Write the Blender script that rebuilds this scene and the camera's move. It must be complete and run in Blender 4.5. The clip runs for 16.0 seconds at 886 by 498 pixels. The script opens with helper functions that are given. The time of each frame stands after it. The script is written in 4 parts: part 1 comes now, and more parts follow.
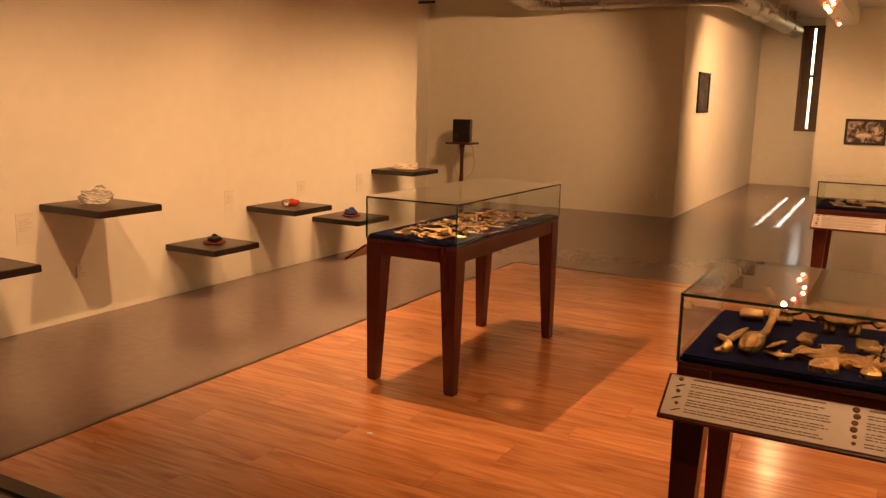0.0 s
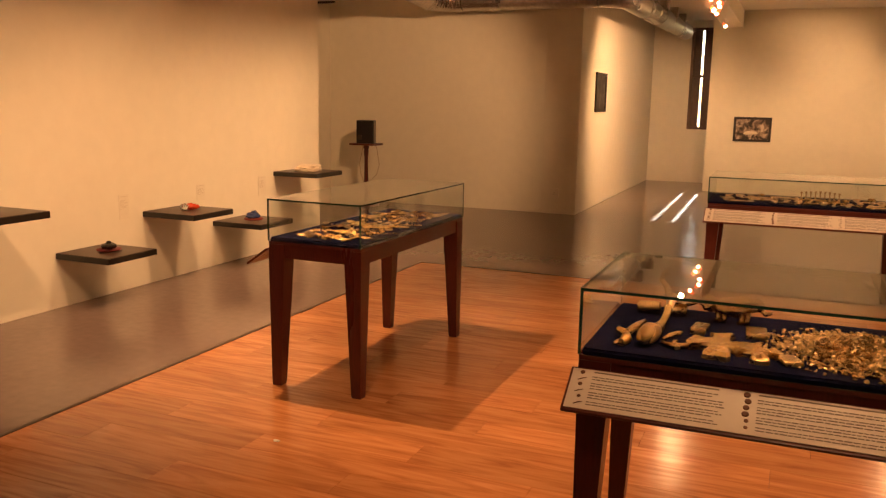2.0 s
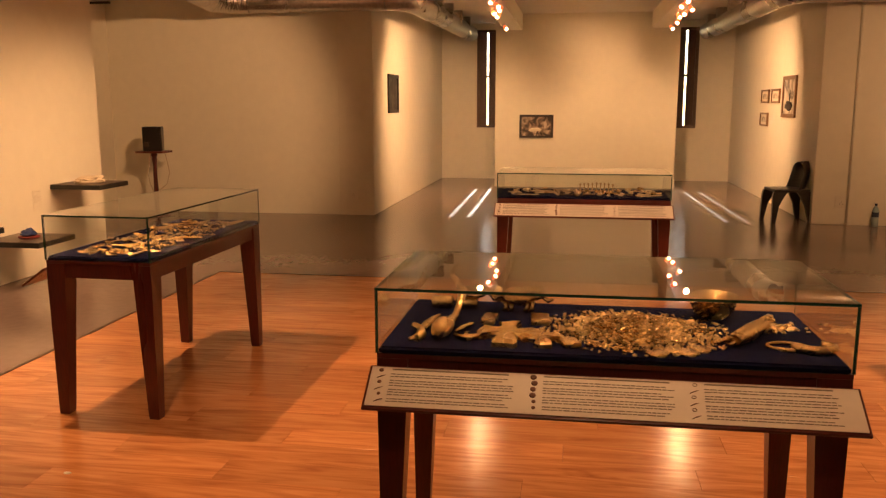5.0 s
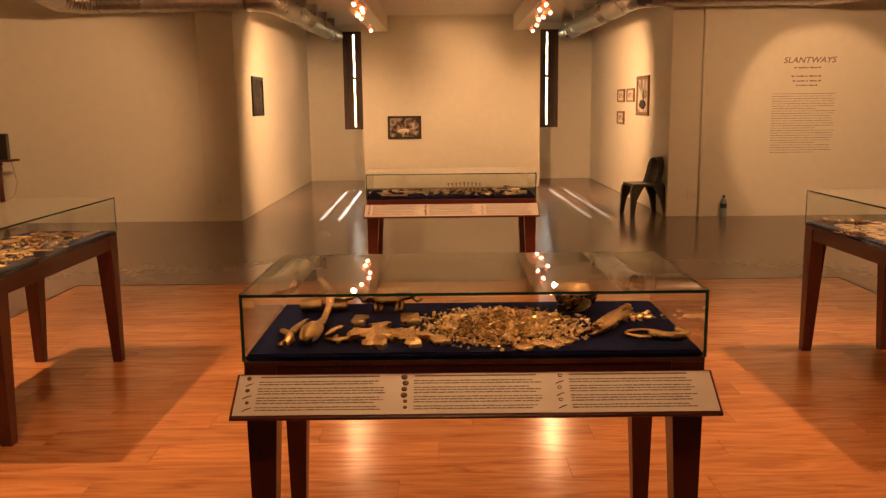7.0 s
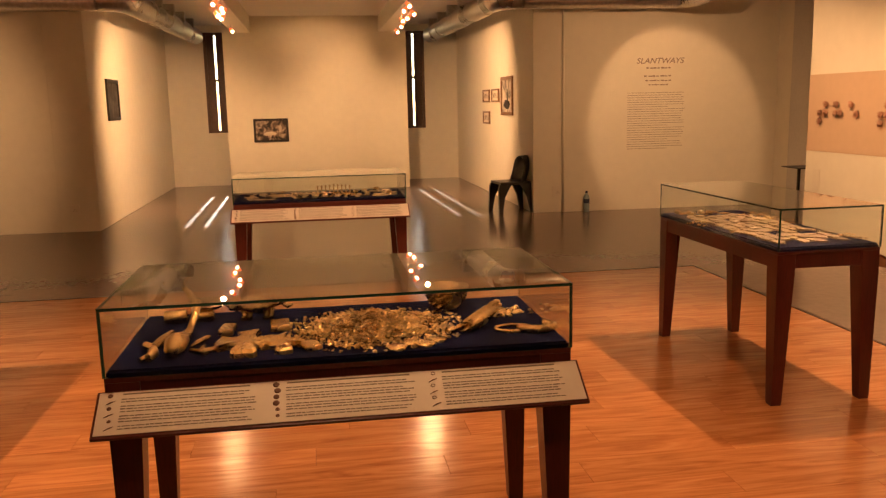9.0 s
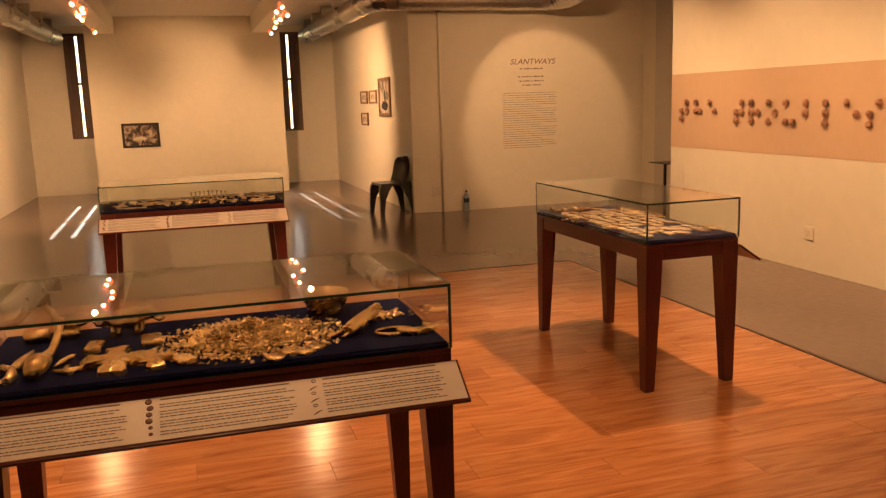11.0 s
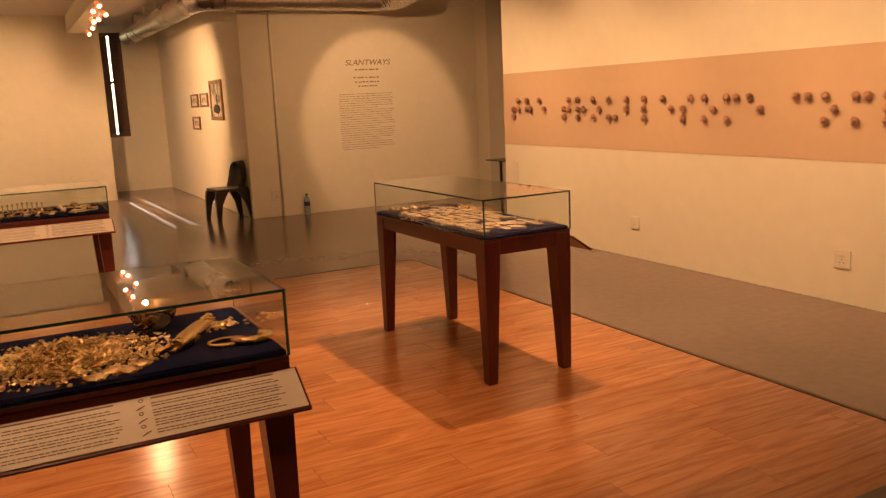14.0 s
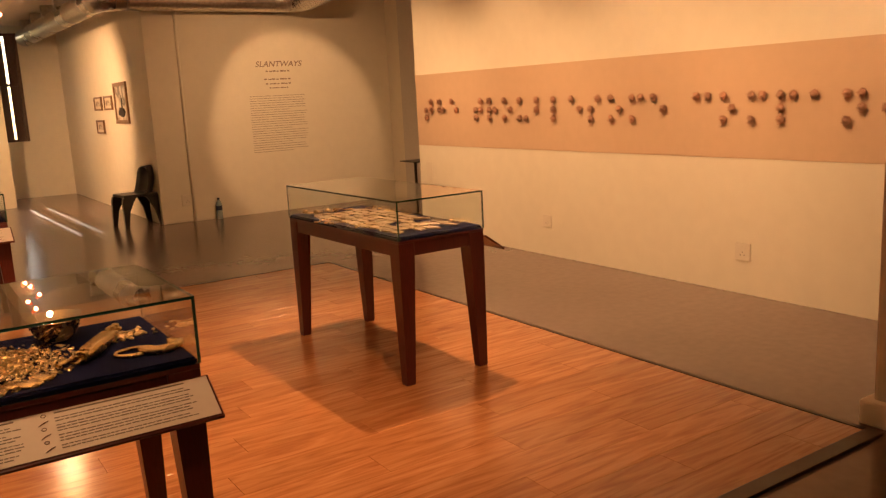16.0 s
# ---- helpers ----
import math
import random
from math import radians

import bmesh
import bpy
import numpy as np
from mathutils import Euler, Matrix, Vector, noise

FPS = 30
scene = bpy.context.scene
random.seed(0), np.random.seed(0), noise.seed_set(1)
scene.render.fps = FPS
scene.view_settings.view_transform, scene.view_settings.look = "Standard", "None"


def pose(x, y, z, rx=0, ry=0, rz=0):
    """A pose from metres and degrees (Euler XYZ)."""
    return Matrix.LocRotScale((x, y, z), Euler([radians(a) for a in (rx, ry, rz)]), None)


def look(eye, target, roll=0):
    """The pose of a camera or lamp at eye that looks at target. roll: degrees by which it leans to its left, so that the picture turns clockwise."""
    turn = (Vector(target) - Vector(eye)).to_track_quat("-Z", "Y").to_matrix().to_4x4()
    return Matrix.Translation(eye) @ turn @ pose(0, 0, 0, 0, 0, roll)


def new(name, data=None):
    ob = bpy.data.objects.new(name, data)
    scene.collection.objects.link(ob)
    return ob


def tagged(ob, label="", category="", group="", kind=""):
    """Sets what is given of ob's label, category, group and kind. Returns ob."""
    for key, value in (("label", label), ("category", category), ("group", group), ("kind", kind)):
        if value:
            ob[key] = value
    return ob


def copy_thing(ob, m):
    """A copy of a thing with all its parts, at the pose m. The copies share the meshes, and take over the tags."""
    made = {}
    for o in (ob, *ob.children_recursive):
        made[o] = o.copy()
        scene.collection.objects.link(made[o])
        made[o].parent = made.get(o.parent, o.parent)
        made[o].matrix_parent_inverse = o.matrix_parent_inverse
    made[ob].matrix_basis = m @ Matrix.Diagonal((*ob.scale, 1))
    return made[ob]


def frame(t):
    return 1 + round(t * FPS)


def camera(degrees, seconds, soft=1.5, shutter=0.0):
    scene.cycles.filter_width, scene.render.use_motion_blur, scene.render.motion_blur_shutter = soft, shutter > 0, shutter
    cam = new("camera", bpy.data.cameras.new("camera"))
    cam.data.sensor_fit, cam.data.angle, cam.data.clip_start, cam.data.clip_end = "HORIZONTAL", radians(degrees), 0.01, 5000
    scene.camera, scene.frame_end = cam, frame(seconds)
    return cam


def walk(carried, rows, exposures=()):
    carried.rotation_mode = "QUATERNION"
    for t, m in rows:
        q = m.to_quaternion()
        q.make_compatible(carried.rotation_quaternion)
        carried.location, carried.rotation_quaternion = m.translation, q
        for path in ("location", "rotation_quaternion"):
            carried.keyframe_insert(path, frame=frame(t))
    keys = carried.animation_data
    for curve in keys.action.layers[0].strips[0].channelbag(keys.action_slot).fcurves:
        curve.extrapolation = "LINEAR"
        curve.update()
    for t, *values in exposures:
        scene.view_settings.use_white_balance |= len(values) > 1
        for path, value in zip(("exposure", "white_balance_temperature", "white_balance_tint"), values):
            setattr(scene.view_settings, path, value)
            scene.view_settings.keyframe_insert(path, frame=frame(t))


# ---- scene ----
cam = camera(56.04, 16.0, soft=1.3)
# seconds, place in metres, tilt, roll, heading
PATH = [
    (0, 0.5529, 0.0579, 1.5490, 79.702, 1.300, 28.895),
    (0.5, 0.5530, 0.0646, 1.5465, 79.787, 1.262, 27.643),
    (1, 0.5547, 0.0710, 1.5447, 79.809, 1.198, 25.985),
    (1.5, 0.5579, 0.0765, 1.5438, 79.849, 1.112, 24.422),
    (2, 0.5625, 0.0801, 1.5438, 79.898, 1.010, 22.477),
    (2.5, 0.5684, 0.0810, 1.5449, 79.973, 0.883, 20.233),
    (3, 0.5755, 0.0784, 1.5471, 80.017, 0.707, 17.953),
    (3.5, 0.5837, 0.0716, 1.5506, 80.034, 0.543, 15.746),
    (4, 0.5929, 0.0597, 1.5554, 80.062, 0.345, 13.439),
    (6.5, 0.6260, 0.0608, 1.5551, 80.148, -0.535, 2.352),
    (7, 0.6311, 0.0659, 1.5526, 80.164, -0.662, 0.158),
    (7.5, 0.6347, 0.0701, 1.5505, 80.174, -0.805, -1.942),
    (8, 0.6377, 0.0723, 1.5494, 80.164, -0.955, -4.190),
    (8.5, 0.6411, 0.0712, 1.5499, 80.139, -1.054, -6.391),
    (9, 0.6458, 0.0657, 1.5525, 80.107, -1.249, -8.638),
    (11.5, 0.6790, 0.0704, 1.5585, 79.894, -1.984, -18.597),
    (12, 0.6906, 0.0857, 1.5520, 79.835, -2.126, -20.483),
    (12.5, 0.6995, 0.0950, 1.5477, 79.833, -2.243, -22.381),
    (13, 0.7062, 0.0993, 1.5454, 79.785, -2.403, -24.426),
    (13.5, 0.7111, 0.0997, 1.5444, 79.743, -2.477, -25.875),
    (14, 0.7146, 0.0971, 1.5446, 79.665, -2.644, -27.438),
    (14.5, 0.7173, 0.0925, 1.5454, 79.625, -2.643, -28.840),
    (15, 0.7194, 0.0869, 1.5464, 79.571, -2.728, -30.341),
    (15.5, 0.7214, 0.0813, 1.5472, 79.503, -2.911, -31.762),
    (16, 0.7238, 0.0767, 1.5474, 79.455, -2.956, -33.167),
]
# roll leans about the line of sight
walk(cam, [(t, pose(x, y, z, 0, 0, yaw) @ pose(0, 0, 0, tilt) @ pose(0, 0, 0, 0, 0, roll))
           for t, x, y, z, tilt, roll, yaw in PATH],
     exposures=[(0.0, 1.74), (16.0, 1.74)])

# ---- world, sun, lamps ----
world = bpy.data.worlds.new("sky")
scene.world = world
world.use_nodes = True
wn = world.node_tree.nodes
sky = wn.new("ShaderNodeTexSky")
sky.sky_type = "NISHITA"
sky.sun_disc = False
sky.sun_elevation = radians(26)
sky.sun_rotation = radians(0)
world.node_tree.links.new(sky.outputs[0], wn["Background"].inputs[0])
wn["Background"].inputs[1].default_value = 0.12

sun = new("sun", bpy.data.lights.new("sun", "SUN"))
sun.data.energy, sun.data.angle, sun.data.color = 5.0, radians(0.5), (1.0, 0.93, 0.82)
sun.matrix_world = look((0, 0, 0), (0.020, -1.0, -0.475))

WARM = (1.0, 0.53, 0.243)


def spot(eye, target, watts, degrees=45, blend=0.7, radius=0.03):
    lamp = new("spot_light", bpy.data.lights.new("spot_light", "SPOT"))
    d = lamp.data
    d.energy, d.spot_size, d.spot_blend, d.shadow_soft_size, d.color = 0.3 * watts, radians(degrees), blend, radius, WARM
    lamp.matrix_world = look(eye, target)
    return lamp


TOP = 3.06
# lamps along the shelf wall
for y in (2.75, 4.15, 5.45, 6.85, 7.95):
    spot((-1.9, y - 0.35, TOP), (-4.29, y + 0.1, 0.1), 248, 76, 1.0)
# recess behind the shelf wall
spot((-1.6, 7.1, TOP), (-5.1, 11.3, 1.0), 450, 58, 0.7)
# lamps over the cases
spot((-3.0, 4.25, TOP), (-1.4, 4.55, 0.2), 430, 76, 0.9)
# unseen fill lamp, added to soften this case's shadow
spot((-0.9, 2.3, TOP), (-1.5, 4.4, 0.2), 105, 88, 1.0)
spot((4.2, 4.95, TOP), (2.7, 4.55, 0.2), 385, 82, 0.9)
# a second added fill lamp, for the opposite case
spot((2.3, 2.2, TOP), (3.1, 4.2, 0.2), 112, 92, 1.0)
# unseen lamp added to brighten the nearest case and its caption board
spot((0.7, 0.6, TOP), (0.7, 2.7, 0.7), 60, 80, 0.9)
# lamps along the long painted wall
for y in (2.9, 4.6, 6.3, 7.9):
    spot((3.9, y, TOP), (5.77, y + 0.2, 0.9), 232, 84, 1.0)
# written wall
spot((5.1, 8.3, TOP), (5.7, 11.42, 1.30), 190, 43, 0.35)
# wide unseen lamp, added to lift the wall round the pool
spot((4.6, 8.0, TOP), (5.3, 11.42, 1.2), 185, 84, 1.0)
# lamps on the beams before the display wall
spot((-0.60, 12.0, 2.84), (0.35, 15.9, 1.55), 375, 50, 0.8)
spot((2.10, 12.4, 2.84), (1.05, 15.9, 1.6), 190, 52, 0.9)
# bay side walls: unseen lamps added between the beams, below the track lamps
spot((0.0, 11.9, 2.70), (-2.16, 13.8, 1.2), 620, 90, 1.0)
spot((1.5, 12.2, 2.70), (3.68, 14.4, 1.2), 660, 84, 1.0)
# unseen lamps added inside the bays to brighten their back walls
spot((-1.62, 14.4, TOP - 0.25), (-1.72, 17.58, 1.3), 430, 60, 1.0)
spot((3.1, 14.4, TOP - 0.25), (3.18, 17.58, 1.3), 400, 60, 1.0)
# the beam lamps that look back over the cases
spot((-0.55, 10.5, 2.80), (0.3, 3.8, 0.2), 30, 40, 0.9)
spot((2.05, 10.7, 2.80), (0.9, 3.8, 0.2), 48, 40, 0.9)
# two unseen overhead lamps, added to brighten the planks and the far case
spot((0.68, 3.3, TOP), (0.68, 3.3, 0), 114, 84, 1.0)
spot((0.70, 4.4, TOP), (0.65, 6.8, 0.75), 290, 62, 0.9)

# ---- materials ----
def material(name, base, rough=0.5, metal=0.0, vary=0.12, scale=8.0, bump=0.0, bump_scale=60.0, coat=0.0, island=0.0, objvary=0.0, stretch=(1, 1, 1), even=False):
    """A surface whose colour wanders at two scales, with a fine relief."""
    m = bpy.data.materials.new(name)
    m.use_nodes = True
    nt = m.node_tree
    n, link = nt.nodes, nt.links.new
    b = n["Principled BSDF"]
    b.inputs["Metallic"].default_value = metal
    b.inputs["Coat Weight"].default_value = coat
    b.inputs["Coat Roughness"].default_value = 0.12
    tc = n.new("ShaderNodeTexCoord")
    mp = n.new("ShaderNodeMapping")
    mp.inputs["Scale"].default_value = stretch
    link(tc.outputs["Object"], mp.inputs[0])
    big, fine = n.new("ShaderNodeTexNoise"), n.new("ShaderNodeTexNoise")
    big.inputs["Scale"].default_value, big.inputs["Detail"].default_value = scale * 0.2, 4
    fine.inputs["Scale"].default_value, fine.inputs["Detail"].default_value = scale * 4, 6
    link(mp.outputs[0], big.inputs[0])
    link(mp.outputs[0], fine.inputs[0])
    add = n.new("ShaderNodeMath")
    add.operation = "ADD"
    link(big.outputs[0], add.inputs[0])
    link(fine.outputs[0], add.inputs[1])
    val = add.outputs[0]
    for amount, node_type, out in ((island, "ShaderNodeNewGeometry", "Random Per Island"), (objvary, "ShaderNodeObjectInfo", "Random")):
        if amount:
            g = n.new(node_type)
            k = n.new("ShaderNodeMath")
            k.operation = "MULTIPLY_ADD"
            k.inputs[1].default_value = amount
            link(g.outputs[out], k.inputs[0])
            link(val, k.inputs[2])
            val = k.outputs[0]
    ramp = n.new("ShaderNodeMapRange")
    ramp.inputs[1].default_value, ramp.inputs[2].default_value = 0.6, 1.4 + island + objvary
    ramp.inputs[3].default_value, ramp.inputs[4].default_value = 1 - vary, 1 + vary
    link(val, ramp.inputs[0])
    mul = n.new("ShaderNodeMix")
    mul.data_type, mul.blend_type = "RGBA", "MULTIPLY"
    mul.inputs[0].default_value = 1
    mul.inputs[6].default_value = (*base, 1)
    link(ramp.outputs[0], mul.inputs[7])
    link(mul.outputs[2], b.inputs["Base Color"])
    rr = n.new("ShaderNodeMapRange")
    rr.inputs[1].default_value, rr.inputs[2].default_value = 0.3, 0.7
    rr.inputs[3].default_value, rr.inputs[4].default_value = rough * 0.82, min(1, rough * 1.2)
    link(big.outputs[0], rr.inputs[0])
    if even:
        b.inputs["Roughness"].default_value = rough
    else:
        link(rr.outputs[0], b.inputs["Roughness"])
    if bump:
        bn, bt = n.new("ShaderNodeBump"), n.new("ShaderNodeTexNoise")
        bt.inputs["Scale"].default_value, bt.inputs["Detail"].default_value = bump_scale, 5
        bn.inputs["Strength"].default_value, bn.inputs["Distance"].default_value = bump, 0.004
        link(mp.outputs[0], bt.inputs[0])
        link(bt.outputs[0], bn.inputs["Height"])
        link(bn.outputs[0], b.inputs["Normal"])
    return m


def plain(name, base, rough=0.5, metal=0.0, emit=0.0):
    m = bpy.data.materials.new(name)
    m.use_nodes = True
    b = m.node_tree.nodes["Principled BSDF"]
    b.inputs["Base Color"].default_value = (*base, 1)
    b.inputs["Roughness"].default_value, b.inputs["Metallic"].default_value = rough, metal
    if emit:
        b.inputs["Emission Color"].default_value, b.inputs["Emission Strength"].default_value = (*base, 1), emit
    return m


def glass(name, base=(1, 1, 1), rough=0.0, ior=1.45):
    m = plain(name, base, rough)
    b = m.node_tree.nodes["Principled BSDF"]
    b.inputs["Transmission Weight"].default_value, b.inputs["IOR"].default_value = 1.0, ior
    return m


WALL = material("wall_paint", (0.79, 0.745, 0.62), 0.75, vary=0.04, scale=2, bump=0.05, bump_scale=90)
CEILING = material("ceiling_paint", (0.74, 0.70, 0.63), 0.85, vary=0.05, scale=3, bump=0.1)
CONCRETE = material("polished_concrete", (0.215, 0.156, 0.138), 0.2, vary=0.12, scale=4, even=True)
STRIP = material("floor_trim", (0.085, 0.052, 0.038), 0.45, vary=0.2)
BLUSH = material("blush_wall_paint", (0.62, 0.455, 0.315), 0.75, vary=0.04, scale=3, bump=0.1, bump_scale=90)
MAHOGANY = material("dark_mahogany", (0.088, 0.0145, 0.0105), 0.33, vary=0.4, scale=6, bump=0.08, bump_scale=80, coat=0.1, stretch=(6, 6, 0.7))
VELVET = material("blue_velvet", (0.0040, 0.0052, 0.021), 0.95, vary=0.6, scale=14, bump=0.5, bump_scale=220)
VELVET.node_tree.nodes["Principled BSDF"].inputs["Specular IOR Level"].default_value = 0.02
GOLD = material("cast_gold", (0.70, 0.48, 0.22), 0.25, metal=1.0, vary=0.4, scale=30, bump=1.0, bump_scale=75, objvary=0.4)
GRAIN_GOLD = material("gold_grains", (0.58, 0.40, 0.19), 0.27, metal=1.0, vary=0.6, scale=60, island=1.0)
DULL_GOLD = material("dull_gilding", (0.38, 0.275, 0.15), 0.38, metal=0.75, vary=0.35, scale=40, bump=0.6, bump_scale=120, objvary=0.6)
GLASS = glass("clear_glass", (0.97, 1.0, 0.98))
EDGE = plain("green_glass_edge", (0.012, 0.045, 0.03), 0.12)
PAPER = material("cream_card", (0.74, 0.65, 0.57), 0.6, vary=0.05)
INK = plain("dark_print", (0.19, 0.145, 0.12), 0.7)
BROWN_INK = plain("brown_print", (0.16, 0.07, 0.045), 0.7)
BLACK = material("black_lacquer", (0.009, 0.0075, 0.007), 0.33, vary=0.3, scale=8, bump=0.04)
SHELF_TOP = material("dark_shelf_laminate", (0.05, 0.029, 0.02), 0.36, vary=0.25, scale=8)
DUCT = material("galvanised_duct", (0.52, 0.50, 0.47), 0.28, metal=1.0, vary=0.3, scale=6, bump=0.15, bump_scale=12)
WHITE_METAL = material("white_enamel", (0.75, 0.72, 0.68), 0.4, vary=0.05)
PLASTIC = plain("white_plastic", (0.76, 0.71, 0.60), 0.45)
BULB = plain("lit_bulb", (1.0, 0.70, 0.36), 0.4, emit=6)
# weak emission stands in for the bulb's light glowing through the red shade
RED_LAMP = plain("red_lamp_body", (0.75, 0.13, 0.035), 0.2, emit=0.5)
BLIND = material("brown_blind", (0.13, 0.08, 0.058), 0.6, vary=0.3, scale=10)


# ---- builders ----
def box(bm, lo, hi, bevel=0.0):
    """A box between two corners, with bevelled edges."""
    c = [(a + b) / 2 for a, b in zip(lo, hi)]
    s = [b - a for a, b in zip(lo, hi)]
    g = bmesh.ops.create_cube(bm, size=1, matrix=Matrix.Translation(c) @ Matrix.Diagonal((*s, 1)))
    if bevel:
        edges = {e for v in g["verts"] for e in v.link_edges}
        bmesh.ops.bevel(bm, geom=list(edges), offset=bevel, segments=2, affect="EDGES", profile=0.6)
    return bm


def tube(bm, points, radii, sides=10, caps=True):
    """A round tube along points."""
    rings = []
    pts = [Vector(p) for p in points]
    if isinstance(radii, (int, float)):
        radii = [radii] * len(pts)
    up = None
    for i, p in enumerate(pts):
        d = (pts[min(i + 1, len(pts) - 1)] - pts[max(i - 1, 0)]).normalized()
        if up is None:
            up = d.orthogonal().normalized()
        up = (up - d * up.dot(d)).normalized()
        side = d.cross(up)
        rings.append([bm.verts.new(p + radii[i] * (math.cos(a) * up + math.sin(a) * side))
                      for a in (2 * math.pi * k / sides for k in range(sides))])
    for a, b in zip(rings, rings[1:]):
        for k in range(sides):
            bm.faces.new((a[k], a[(k + 1) % sides], b[(k + 1) % sides], b[k])).smooth = True
    if caps:
        bm.faces.new(rings[0][::-1])
        bm.faces.new(rings[-1])
    return bm


def lathe(bm, profile, sides=20, centre=(0, 0)):
    """A turned form from (radius, height) pairs."""
    rings = [[bm.verts.new((centre[0] + max(r, 1e-4) * math.cos(2 * math.pi * k / sides),
                            centre[1] + max(r, 1e-4) * math.sin(2 * math.pi * k / sides), z)) for k in range(sides)] for r, z in profile]
    for a, b in zip(rings, rings[1:]):
        for k in range(sides):
            bm.faces.new((a[k], a[(k + 1) % sides], b[(k + 1) % sides], b[k])).smooth = True
    bm.faces.new(rings[0][::-1])
    bm.faces.new(rings[-1])
    return bm


def part(name, bm, mat, parent=None, label="", extra=()):
    """Links a bmesh as one mesh object, under a thing where one is given."""
    me = bpy.data.meshes.new(name)
    bmesh.ops.recalc_face_normals(bm, faces=bm.faces)
    bm.to_mesh(me)
    bm.free()
    me.materials.append(mat)
    for m in extra:
        me.materials.append(m)
    ob = new(name, me)
    if parent is not None:
        ob.parent = parent
    if label:
        tagged(ob, label)
    return ob


def thing(name, m, label, category, group="", kind=""):
    ob = new(name)
    ob.empty_display_size = 0.1
    ob.matrix_world = m
    return tagged(ob, label, category, group, kind)


def slab(name, lo, hi, mat, label, bevel=0.0, category="wall"):
    return tagged(part(name, box(bmesh.new(), lo, hi, bevel), mat), label, category, "", "structure")


# ---- the room ----
XL, XR = -4.29, 5.77
YW, YE, YB = 11.47, 11.42, 17.58
CEIL = 3.18
slab("floor", (-6.6, -2.2, -0.12), (8.2, 17.9, 0.0), CONCRETE, "polished grey-brown concrete gallery floor with soft reflections", category="floor")
slab("ceiling", (-6.6, -2.2, CEIL), (8.2, 17.9, CEIL + 0.15), CEILING, "plain cream painted gallery ceiling", category="ceiling")
slab("wall_west", (XL - 0.16, -2.0, 0), (XL, 8.15, CEIL), WALL, "long cream painted wall carrying the dark shelves", 0.004)
slab("wall_east", (XR, -2.0, 0), (XR + 0.16, 8.185, CEIL), WALL, "long cream painted wall with a blush band", 0.004)
slab("wall_west_outer", (-6.26, 7.9, 0), (-6.08, YW + 0.1, CEIL), WALL, "cream wall at the end of a recess")
slab("wall_west_back", (-6.4, YW + 0.01, 0), (-2.60, YW + 0.18, CEIL), WALL, "cream back wall of the recess with the loudspeaker stand", 0.003)
slab("wall_west_corner", (-2.655, YW - 0.02, 0), (-2.16, YB, CEIL), WALL, "cream wall corner turning into the side bay", 0.01)
WIN = ((-1.43, -0.73), (2.30, 3.00))
WZ0, WZ1 = 1.065, 3.045
slab("wall_back", (-2.3, YB, 0), (WIN[0][0], YB + 0.3, CEIL), WALL, "pale wall beside the narrow window")
slab("wall_back_middle", (WIN[0][1], YB, 0), (WIN[1][0], YB + 0.3, CEIL), WALL, "pale wall between two narrow windows")
slab("wall_back_east", (WIN[1][1], YB, 0), (3.9, YB + 0.3, CEIL), WALL, "pale wall beside the second narrow window")
for x0, x1 in WIN:
    slab("wall_back_sill", (x0, YB, 0), (x1, YB + 0.3, WZ0), WALL, "pale wall below a narrow window")
    slab("wall_back_head", (x0, YB, WZ1), (x1, YB + 0.3, CEIL), WALL, "pale wall above a narrow window")
slab("wall_east_corner", (3.68, YE + 0.02, 0), (4.11, YB, CEIL), WALL, "cream wall corner turning into the side bay", 0.01)
slab("wall_east_back", (4.09, YE, 0), (8.0, YE + 0.18, CEIL), WALL, "cream wall with the exhibition title and text", 0.003)
slab("wall_east_outer", (7.3, 7.9, 0), (7.48, YE, CEIL), WALL, "cream wall at the end of the far recess")
# grey slab just in front of the outer recess wall, darker than the wall paint
slab("grey_slab", (7.26, 7.98, 0), (7.298, YE - 0.42, CEIL), material("plain_grey", (0.60, 0.57, 0.52), 0.6, vary=0.08), "tall plain grey slab along the outer wall", 0.004, "partition")
# three unseen walls, added to close the room against outside light
slab("wall_west_close", (-6.26, 7.8, 0), (XL - 0.16, 7.96, CEIL), WALL, "unseen added wall closing the recess behind the shelf wall")
slab("wall_east_close", (XR + 0.16, 7.8, 0), (7.48, 7.96, CEIL), WALL, "unseen added wall closing the recess behind the banded wall")
slab("wall_south_close", (-4.5, -2.16, 0), (6.0, -2.0, CEIL), WALL, "unseen added wall closing the gallery behind the camera")
slab("panel_wall", (-0.885, 15.9, 0), (2.435, 16.1, CEIL), WALL, "freestanding cream display wall with a small framed picture", 0.004)
slab("pillar", (4.215, 1.32, 0), (4.90, 1.985, CEIL), WALL, "cream plastered pillar with rounded edges", 0.02, "pillar")
slab("baseboard", (4.175, 1.28, 0), (4.94, 2.025, 0.115), WALL, "rounded cream plinth round the pillar foot", 0.012, "baseboard")
for x in (-0.70, 1.93):
    slab("trim", (x, 3.0, 2.895), (x + 0.31, 15.9, CEIL), WALL, "cream boxed beam under the ceiling", 0.004, "beam")
# blush band and border strips
slab("trim", (XR - 0.004, 1.2, 0.99), (XR - 0.0005, 8.18, 1.765), BLUSH, "blush pink painted band across the cream wall", category="painted band")
WX0, WX1, WY0, WY1 = -2.625, 4.095, 1.955, 7.25
